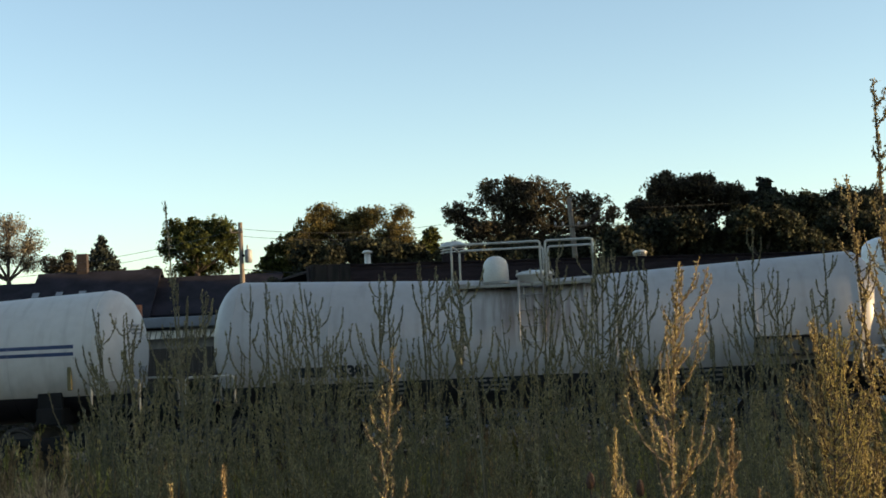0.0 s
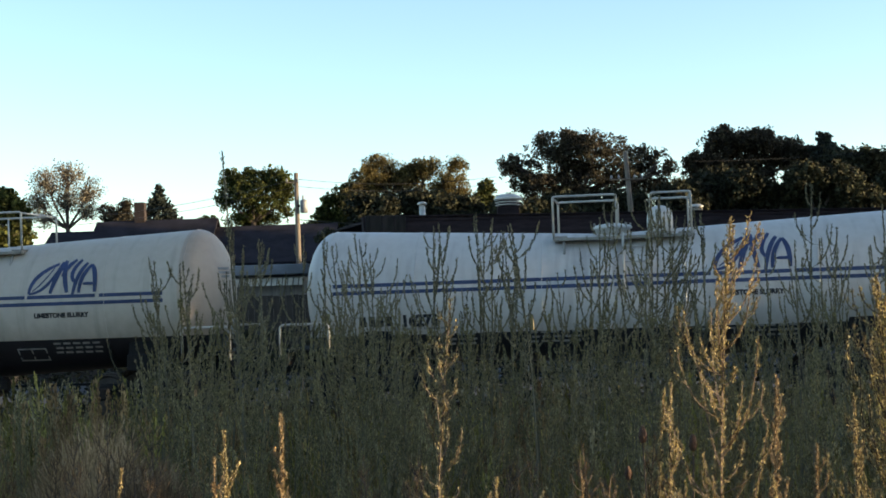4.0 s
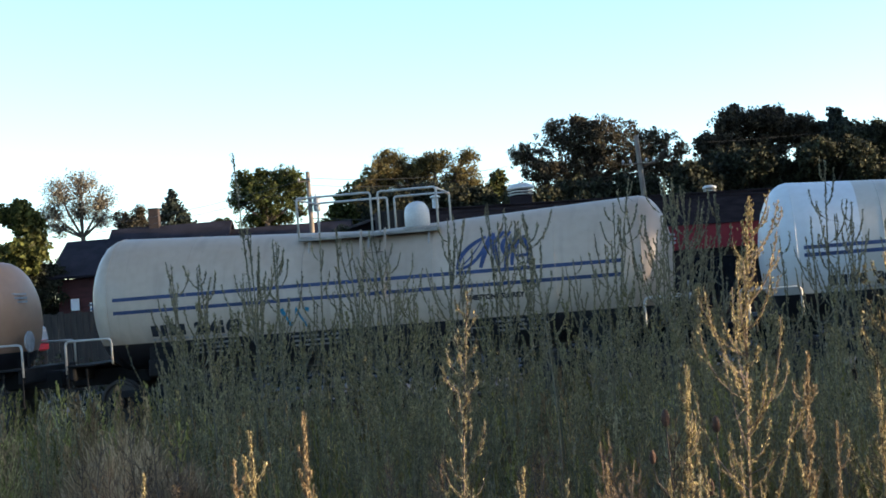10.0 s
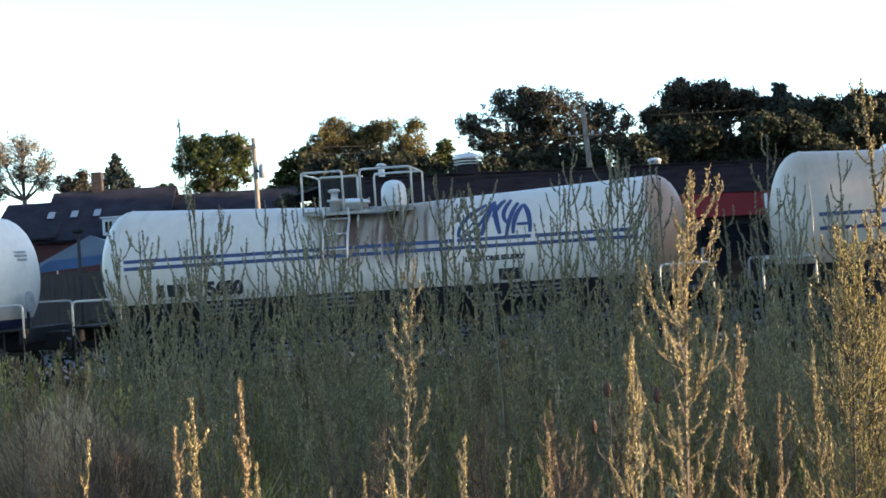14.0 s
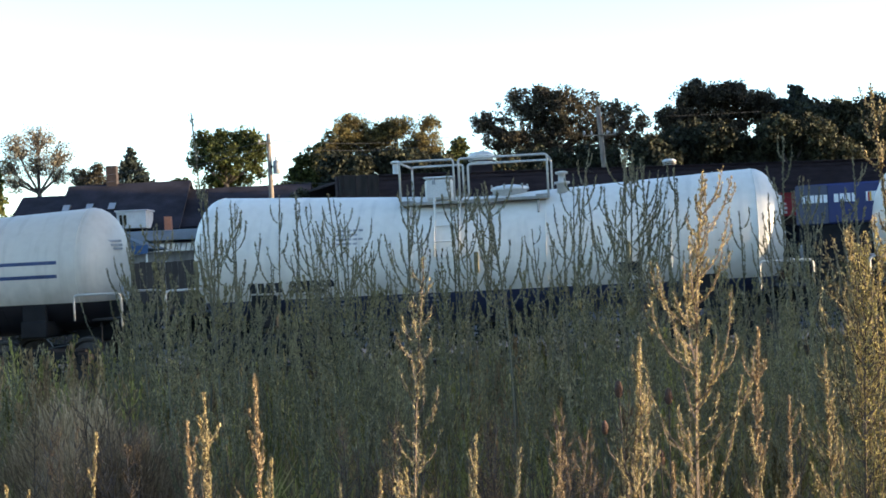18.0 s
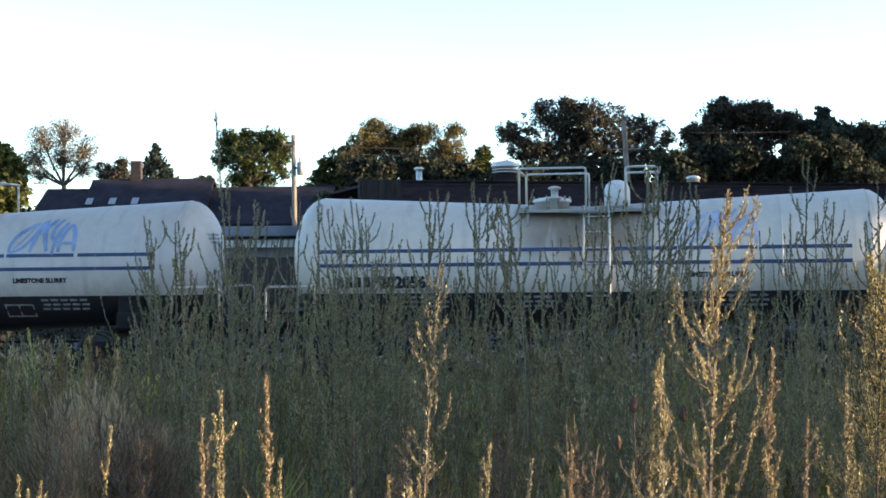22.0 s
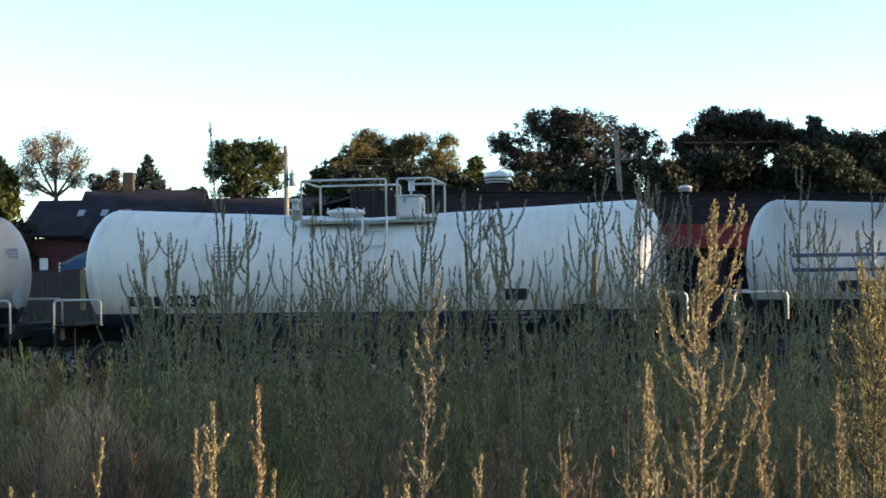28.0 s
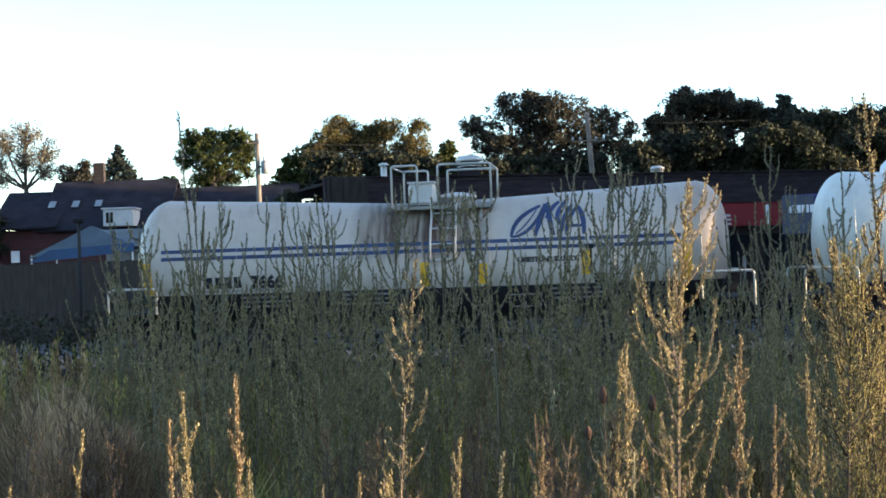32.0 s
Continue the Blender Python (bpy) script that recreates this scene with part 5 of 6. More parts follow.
tree("thin pinkish autumn tree with bare limbs", leaf_pink, bark, 118, A(100),
     [(A(60), B(268), 34, 30), (A(100), B(252), 38, 24), (A(135), B(286), 28, 34), (A(45), B(302), 32, 26), (A(95), B(298), 40, 32), (A(135), B(318), 24, 20), (A(55), B(330), 28, 18)],
     7600, 0.165, 8, 0.26, clump=1.0, fill=0.0, fork=0.05, twigs=44, per=24)
tree("low dark tree over the roofs", leaf_dark, bark, 112, A(192), [(A(172), B(320), 20, 13), (A(203), B(312), 18, 15), (A(190), B(332), 34, 16)], 3000, 0.20, 9, 0.2, clump=0.5, per=30, twigs=12)
tree("small dark tree over the roofs", leaf_green, bark, 108, A(346), [(A(346), B(344), 20, 14), (A(338), B(355), 26, 14)], 2200, 0.28, 20, 0.18)
tree("green tree at the yard's edge", leaf_green, bark, 84, A(-10), [(A(0), B(320), 34, 32), (A(-20), B(300), 30, 24), (A(14), B(355), 26, 26), (A(-20), B(380), 50, 35)], 9000, 0.30, 21, 0.25, clump=0.5, fill=0.3)
for i, x in enumerate((-150, -95, -40, 15)):
    tree("dark hedge tree beside the maroon house", leaf_deep, bark, 82 + i, A(x), [(A(x - 15), B(405), 34, 26), (A(x + 18), B(412), 32, 24), (A(x), B(445), 50, 34), (A(x), B(480), 56, 30)], 9000, 0.24, 50 + i, 0.15, clump=0.6, fill=0.1)
tree("dark shrub by the shop corner", leaf_deep, bark, 62, A(575), [(A(560), B(385), 26, 28), (A(598), B(400), 26, 30), (A(578), B(430), 40, 34)], 5200, 0.16, 22, 0.12, clump=0.4, fill=0.3)


def spruce(a, b, d, width, seed):
    rng = np.random.default_rng(seed)
    top = spot(a, b, d)
    t = thing("spruce", Matrix.Translation((top.x, top.y, YARD)), "dark narrow spruce behind the house", "tree", "trees behind the yard")
    h = top.z - YARD
    part("trunk", Build().tube([(0, 0, 0), (0, 0, h * 0.98)], 0.2, 8, 0.02).soft(), bark, t)
    pts = []
    for i in range(60):
        f = i / 59
        z = h * (0.28 + 0.71 * f)
        r = width * (1 - f) ** 0.85 + 0.06
        for j in range(int(6 + 16 * (1 - f))):
            ang = rng.uniform(0, 2 * math.pi)
            n = int(12 + 34 * (1 - f))
            s = rng.uniform(0.05, 1, n) ** 0.7 * r * rng.uniform(0.8, 1.15)
            pts.append(np.stack([s * math.cos(ang), s * math.sin(ang), z - 0.35 * s + rng.normal(size=n) * 0.06], 1) + rng.normal(size=(n, 3)) * 0.08)
    me = leaf_mesh("crown", np.concatenate(pts), 0.30, rng)
    me.materials.append(needle)
    cr = new("crown", me)
    cr.parent = t


spruce(A(260), B(276), 102, 5.6, 3)


# ---- weeds ----
weed_grey = foliage("grey_green_weed", (0.238, 0.212, 0.138), (0.342, 0.299, 0.202), 0.5)
weed_green = foliage("green_weed", (0.224, 0.204, 0.065), (0.335, 0.295, 0.105), 0.5)
weed_olive = foliage("dark_olive_weed", (0.193, 0.146, 0.059), (0.263, 0.200, 0.085), 0.5)
weed_pale = foliage("pale_straw_weed", (0.383, 0.282, 0.132), (0.507, 0.382, 0.190), 0.45)
weed_gold = foliage("yellow_seed_weed", (0.29, 0.23, 0.118), (0.46, 0.375, 0.22), 0.35)
weed_rust = foliage("reddish_seed_weed", (0.27, 0.19, 0.115), (0.38, 0.28, 0.175), 0.3)
weed_dry = foliage("dry_brown_weed", (0.250, 0.161, 0.085), (0.354, 0.237, 0.132), 0.4)
weed_mid = foliage("shaded_green_weed", (0.232, 0.209, 0.120), (0.348, 0.308, 0.178), 0.5)
weed_bush = foliage("yellow_green_bush", (0.265, 0.22, 0.085), (0.42, 0.355, 0.155), 0.35)
weed_mound = foliage("fine_brown_grass", (0.36, 0.245, 0.155), (0.50, 0.36, 0.24), 0.4)
stem_mat = surface("weed_stem", (0.07, 0.048, 0.036), 0.8, scale=5.0, bump=0.0)
stem_grey = surface("grey_weed_stem", (0.14, 0.125, 0.08), 0.8, scale=5.0, bump=0.0)


def plant(rng, h, branches, reach, buds, bud, first=0.3, lean=0.0, open_=0.55, top_buds=40, twigs=0, spread=0.34, tuft=0):
    """Stem paths, bud points and bud directions of one weed of height h: side shoots that rise steeply, sheathed in small buds."""
    paths, pts, dirs = [], [], []
    bow = rng.normal(size=2) * 0.02 * h

    def at(f):
        return np.array([lean * h * f * f + bow[0] * math.sin(3 * f), bow[1] * math.sin(2.4 * f), h * f])

    def sheath(path, m, lo=0.15):
        seg = np.array(path)
        n = len(seg) - 1
        s = lo + (1 - lo) * rng.uniform(0, 1, m) ** 0.85
        k = np.minimum((s * n).astype(int), n - 1)
        w = (s * n - k)[:, None]
        d = seg[k + 1] - seg[k]
        d /= np.linalg.norm(d, axis=1)[:, None] + 1e-9
        pts.append(seg[k] * (1 - w) + seg[k + 1] * w + rng.normal(size=(m, 3)) * bud * spread)
        dirs.append(d)

    def shoot(p0, ang, ln, tilt):
        out = np.array([math.cos(ang), math.sin(ang), 0])
        wob = rng.normal(size=2) * 0.05 * ln
        path = []
        for s in np.linspace(0, 1, 6):
            path.append(p0 + out * ln * tilt * (1.35 * s - 0.60 * s * s) + np.array([wob[0] * s * s, wob[1] * s * s, ln * (0.42 * s + 0.50 * s * s)]))
        return path

    paths.append(([at(f) for f in np.linspace(0, 1, 9)], 0.0035 + 0.0016 * h, 0.0010))
    for i in range(branches):
        f = first + (0.95 - first) * ((i + rng.uniform(0, 0.9)) / branches) ** 0.9
        ln = reach * h * (1.06 - f) ** 0.75 * rng.uniform(0.55, 1.25)
        ang = rng.uniform(0, 2 * math.pi)
        path = shoot(at(f), ang, ln, open_ * rng.uniform(0.7, 1.3))
        paths.append((path, 0.0022, 0.0007))
        m = max(3, int(buds * ln / (reach * h)))
        sheath(path, m)
        for _ in range(twigs):
            k = rng.integers(1, 4)
            tw = shoot(path[k], ang + rng.uniform(-1.2, 1.2), ln * rng.uniform(0.25, 0.45), open_)
            paths.append((tw, 0.0015, 0.0006))
            sheath(tw, max(2, m // 3))
    for i in range(tuft):
        f = 0.45 + 0.52 * (i + rng.uniform(0, 1)) / tuft
        tw = shoot(at(f), rng.uniform(0, 6.283), h * 0.085 * (1.25 - f) * rng.uniform(0.8, 1.6), 0.75)
        paths.append((tw, 0.0015, 0.0006))
        sheath(tw, max(6, buds // 4), 0.0)
    sheath([at(f) for f in np.linspace(0.55, 1, 6)], top_buds, 0.0)
    return paths, np.concatenate(pts), np.concatenate(dirs)


def bud_geometry(points, dirs, size, rng, slim=0.22, loose=0.35):
    """Slim little leaves or seed heads that point along their shoot."""
    n = len(points)
    s = size * rng.uniform(0.55, 1.4, n)[:, None]
    a = dirs + rng.normal(size=(n, 3)) * loose
    a /= np.linalg.norm(a, axis=1)[:, None]
    c = np.cross(a, rng.normal(size=(n, 3)))
    c /= np.linalg.norm(c, axis=1)[:, None]
    v = np.empty((n, 4, 3))
    v[:, 0], v[:, 2] = points - a * s * 0.5, points + a * s * 0.7
    v[:, 1], v[:, 3] = points + c * s * slim, points - c * s * slim
    return v


def stem_geometry(paths):
    """Three-sided stems; each shoot is tied to the main stem by a small face."""
    v, f = [], []
    main = paths[0][0]
    for path, r0, r1 in paths:
        k = len(path)
        base = len(v)
        for i, p in enumerate(path):
            r = r0 + (r1 - r0) * i / (k - 1)
            for j in range(3):
                v.append((p[0] + r * math.cos(2.094 * j), p[1] + r * math.sin(2.094 * j), p[2]))
        for i in range(k - 1):
            for j in range(3):
                f.append((base + 3 * i + j, base + 3 * i + (j + 1) % 3, base + 3 * i + 3 + (j + 1) % 3, base + 3 * i + 3 + j))
        if base:
            near = min(range(base), key=lambda q: (v[q][0] - path[0][0]) ** 2 + (v[q][1] - path[0][1]) ** 2 + (v[q][2] - path[0][2]) ** 2)
            f.append((base, base + 1, near))
    return v, f


def raw_mesh(name, quads, mat):
    """A mesh of separate quads given as an array n x 4 x 3."""
    n = len(quads)
    me = bpy.data.meshes.new(name)
    me.vertices.add(4 * n)
    me.vertices.foreach_set("co", quads.reshape(-1))
    me.loops.add(4 * n)
    me.loops.foreach_set("vertex_index", np.arange(4 * n, dtype=np.int32))
    me.polygons.add(n)
    me.polygons.foreach_set("loop_start", (np.arange(n) * 4).astype(np.int32))
    me.update(calc_edges=True)
    me.materials.append(mat)
    return me


WEED_SHAPES = {}


def weed_shape(kind, i):
    """Meshes of one of a few shapes of each kind, one metre tall."""
    if (kind, i) not in WEED_SHAPES:
        rng = np.random.default_rng(100 + 17 * i + 1000 * sorted(WEED_KINDS).index(kind))
        k = WEED_KINDS[kind]
        paths, pts, dirs = plant(rng, 1.0, k["branches"], k["reach"], k["buds"], k["bud"], k["first"], rng.uniform(-0.05, 0.05), k["open_"], k["top"], k["twigs"], k["spread"], k["tuft"])
        v, f = stem_geometry(paths)
        sm = bpy.data.meshes.new("stem")
        sm.from_pydata(v, [], f)
        sm.materials.append(k["stem"])
        WEED_SHAPES[kind, i] = (sm, raw_mesh("leaves", bud_geometry(pts, dirs, k["bud"], rng, k["slim"], 0.22 if kind in ("grey", "wand", "crest", "stalk") else 0.35), k["leaf"]))
    return WEED_SHAPES[kind, i]


WEED_KINDS = {
    "gold": dict(branches=22, reach=0.31, buds=260, bud=0.0043, first=0.42, open_=0.70, top=800, twigs=1, slim=0.28, spread=0.5, tuft=24, leaf=weed_gold, stem=stem_mat),
    "column": dict(branches=18, reach=0.15, buds=110, bud=0.0052, first=0.44, open_=0.60, top=480, twigs=1, slim=0.25, spread=0.42, tuft=16, leaf=weed_gold, stem=stem_mat),
    "tall": dict(branches=26, reach=0.15, buds=180, bud=0.0034, first=0.30, open_=0.55, top=800, twigs=1, slim=0.36, spread=0.55, tuft=10, leaf=weed_gold, stem=stem_mat),
    "rust": dict(branches=18, reach=0.08, buds=220, bud=0.0043, first=0.42, open_=0.40, top=1450, twigs=1, slim=0.24, spread=0.42, tuft=10, leaf=weed_rust, stem=stem_mat),
    "spike": dict(branches=12, reach=0.09, buds=210, bud=0.0042, first=0.48, open_=0.42, top=1250, twigs=0, slim=0.24, spread=0.42, tuft=6, leaf=weed_gold, stem=stem_mat),
    "grey": dict(branches=15, reach=0.40, buds=300, bud=0.0064, first=0.30, open_=0.72, top=320, twigs=0, slim=0.27, spread=0.28, tuft=0, leaf=weed_grey, stem=stem_grey),
    "wand": dict(branches=9, reach=0.34, buds=280, bud=0.0064, first=0.42, open_=0.62, top=320, twigs=0, slim=0.27, spread=0.28, tuft=0, leaf=weed_grey, stem=stem_grey),
    "stalk": dict(branches=2, reach=0.10, buds=110, bud=0.0050, first=0.60, open_=0.40, top=420, twigs=0, slim=0.26, spread=0.42, tuft=0, leaf=weed_grey, stem=stem_grey),
    "crest": dict(branches=14, reach=0.40, buds=260, bud=0.0080, first=0.30, open_=0.46, top=300, twigs=0, slim=0.25, spread=0.3, tuft=4, leaf=weed_mid, stem=stem_grey),
    "dry": dict(branches=38, reach=0.20, buds=44, bud=0.0044, first=0.3, open_=0.8, top=120, twigs=2, slim=0.28, spread=0.6, tuft=0, leaf=weed_dry, stem=stem_mat),
    "bush": dict(branches=44, reach=0.34, buds=200, bud=0.0037, first=0.08, open_=0.50, top=600, twigs=2, slim=0.34, spread=0.55, tuft=20, leaf=weed_bush, stem=stem_mat),
}
WEED_WORDS = {"tall": "very tall narrow weed with pale seed heads", "gold": "tall branching weed with yellow seed heads in evening sun", "rust": "reddish seed spike of a dock-like weed",
              "stalk": "single bare weed stalk taller than the rest", "column": "slim upright weed with yellow seed heads", "crest": "grey-green weed with steep side shoots at the thicket's edge",
              "spike": "slender yellow seed spike", "grey": "grey-green branching weed in the shade", "wand": "thin grey-green weed wand with few shoots",
              "dry": "dry brown bushy weed", "bush": "dense golden weed bush"}
SWAYING = []


def weed(kind, i, a, b, d, lean=0.0, swing=0.0):
    tip = spot(a, b, d)
    z = ground_z(tip.x, tip.y)
    h = tip.z - z
    m = Matrix.Translation((tip.x - math.radians(lean) * h, tip.y, z - 0.02)) @ pose(0, 0, 0, 0, lean, 0) @ pose(0, 0, 0, 0, 0, 53 * i + a)
    t = thing("weed", m, WEED_WORDS[kind], "weed", "tall weeds in the field")
    t.scale = (h, h, h)
    sm, lm = weed_shape(kind, i)
    for nm, me in (("stem", sm), ("leaves", lm)):
        o = new(nm, me)
        o.parent = t
    if swing:
        SWAYING.append((t, m, h, swing))
    return t


BRANCHING = (("gold", 0, 1262, 345, 4.2, 1.0), ("column", 1, 759, 476, 4.3, 0.5), ("column", 2, 1165, 628, 3.8, -1.0), ("bush", 0, 1540, 468, 4.3, 1.0),
        ("bush", 1, 1600, 452, 4.4, -1.0), ("gold", 3, 1520, 450, 4.5, -0.5), ("tall", 0, 1658, 20, 4.6, -1.0), ("tall", 1, 1632, 190, 4.5, -1.0),
        ("bush", 2, 1690, 400, 4.2, 0.0), ("column", 2, 1490, 660, 4.0, -2.0))
SPIKES = (("spike", 0, 394, 697, 3.2, 0.0), ("spike", 1, 356, 742, 3.2, -1.0), ("rust", 0, 318, 750, 3.1, -1.0), ("rust", 1, 467, 664, 3.2, 0.0),
        ("spike", 2, 180, 760, 3.3, 1.0), ("spike", 0, 656, 844, 3.0, 3.0), ("spike", 1, 1182, 640, 3.8, 1.0), ("rust", 2, 1382, 620, 3.6, 0.0),
        ("rust", 0, 1405, 745, 3.5, 3.0), ("spike", 2, 730, 838, 3.2, 2.0), ("spike", 1, 870, 785, 3.4, -1.5), ("spike", 2, 1350, 790, 3.3, -2.0),
        ("rust", 1, 1195, 845, 3.2, 0.0), ("spike", 0, 500, 810, 3.1, 2.0))
DRY = (("dry", 0, 1018, 735, 4.6, 0.0), ("dry", 1, 978, 755, 4.8, 0.0), ("dry", 2, 1040, 790, 4.4, 2.0), ("dry", 0, 1110, 720, 4.6, 0.0),
        ("stalk", 0, 368, 208, 7.5, -3.0), ("dry", 2, 1140, 780, 5.2, 0.0), ("dry", 0, 95, 690, 6.0, 2.0), ("dry", 1, 150, 668, 6.2, -1.0),
        ("dry", 2, 205, 676, 6.1, 1.0), ("dry", 0, 255, 700, 5.9, 3.0), ("dry", 1, 120, 735, 5.6, 0.0), ("dry", 2, 185, 725, 5.7, -2.0),
        ("dry", 1, 235, 745, 5.5, 2.0), ("dry", 0, 60, 720, 5.8, -3.0), ("dry", 1, 1450, 800, 5.3, 0.0))
for k, i, x, y, d, ln in BRANCHING + SPIKES + DRY:
    weed(k, i, A(x), B(y), d, ln, 0.5)
rng_d = random.Random(21)
for j in range(46):
    x = rng_d.uniform(620, 1120) if j < 30 else rng_d.uniform(-20, 1600)
    weed("dry", j % 3, A(x), B(rng_d.uniform(735, 900)), rng_d.uniform(4.7, 5.7), rng_d.uniform(-5, 5))
for j in range(20):
    weed(("stalk", "spike", "rust")[j % 3 if j % 4 else 0], j % 3, A(rng_d.uniform(-60, 1680)), B(rng_d.uniform(790, 930)), rng_d.uniform(3.0, 4.4), rng_d.uniform(-9, 9))
# dark teasel heads on bare stems among the near weeds
head_brown = surface("dry_teasel_head", (0.085, 0.045, 0.03), 0.9, scale=30.0, fine=200.0, bump=0.6)


def teasel(a, b, d, lean, heads):
    tip = spot(a, b, d)
    z = ground_z(tip.x, tip.y)
    h = tip.z - z
    t = thing("teasel", pose(tip.x, tip.y, z - 0.02), "dry teasel with dark brown seed heads", "weed", "dry teasels")
    part("stem", Build().tube([(lean, 0, 0), (lean * 0.4, 0.01, h * 0.5), (0, 0, h - 0.03)], 0.004, 6, 0.0025), stem_mat, t)
    for k in range(heads):
        dx, dz = (0, 0) if not k else (0.05 * (-1) ** k, -0.07 - 0.05 * k)
        if k:
            part("side_stem", Build().tube([(lean * 0.25, 0, h - 0.22 - 0.05 * k), (dx * 0.8, 0, h + dz - 0.08), (dx, 0, h + dz - 0.03)], 0.0028, 6, 0.002), stem_mat, t)
        s = 0.8 if not k else 0.65
        hd = part("seed_head", Build().lathe([(0.004, -0.034 * s), (0.013 * s, -0.026 * s), (0.0165 * s, -0.006 * s), (0.015 * s, 0.014 * s), (0.009 * s, 0.03 * s), (0.002, 0.037 * s)], 14, "z", (dx, 0, h + dz)).soft(), head_brown, t)
        br = Build()
        for q in range(9):
            g = 0.7 * q
            br.tube([(dx + 0.012 * s * math.cos(g), 0.012 * s * math.sin(g), h + dz - 0.028 * s), (dx + 0.024 * s * math.cos(g), 0.024 * s * math.sin(g), h + dz + 0.012 * s)], 0.0009, 4, 0.0004)
        tagged(part("bristles", br, head_brown, hd), kind="stuff")


for x, y, d, ln, n in ((1108, 722, 4.5, 0.05, 2), (1196, 738, 4.6, -0.04, 1), (1178, 846, 4.4, 0.03, 1)):
    teasel(A(x), B(y), d, ln, n)
# the crest of single weeds along the edge of the thicket
rng_c = random.Random(8)
for j in range(66):
    x = 235 + 1330 * (j + rng_c.random()) / 66
    weed("crest", rng_c.randrange(7), A(x), B(rng_c.triangular(455, 610, 550)), rng_c.uniform(7.0, 11.5), rng_c.uniform(-4, 4))
for j in range(60):
    x = -20 + 1660 * (j + rng_c.random()) / 60
    weed("crest", rng_c.randrange(7), A(x), B(rng_c.uniform(600 if x < 230 else 560, 690)), rng_c.uniform(5.6, 7.2) + (2.0 if x < 300 else 0.0), rng_c.uniform(-4, 4))
# taller grey weeds that stand up before the train
rng_w = random.Random(5)
CLUSTERS = ((248, 397, 5, 60), (385, 340, 4, 60), (430, 370, 5, 60), (505, 365, 4, 40), (555, 360, 7, 60), (620, 375, 5, 40), (690, 470, 3, 40),
            (765, 345, 5, 40), (835, 330, 6, 50), (905, 350, 4, 30), (1010, 415, 4, 40), (1070, 300, 6, 50), (1130, 305, 8, 60), (1205, 340, 4, 30),
            (1330, 420, 4, 60), (1435, 292, 4, 30), (1470, 370, 6, 60), (1405, 390, 4, 40), (300, 410, 4, 50), (1540, 330, 4, 60), (960, 440, 4, 60))
for x, y, n, w in CLUSTERS:
    for j in range(max(2, n - 2)):
        weed("grey" if j % 3 else "wand", rng_w.randrange(6), A(x + (rng_w.uniform(-w, w) if j else 0)), B(y + (abs(rng_w.gauss(0, 55)) if j else 0)), rng_w.uniform(8, 12.5),
             rng_w.uniform(-3, 3), 0.3 if j == 0 else 0.0)


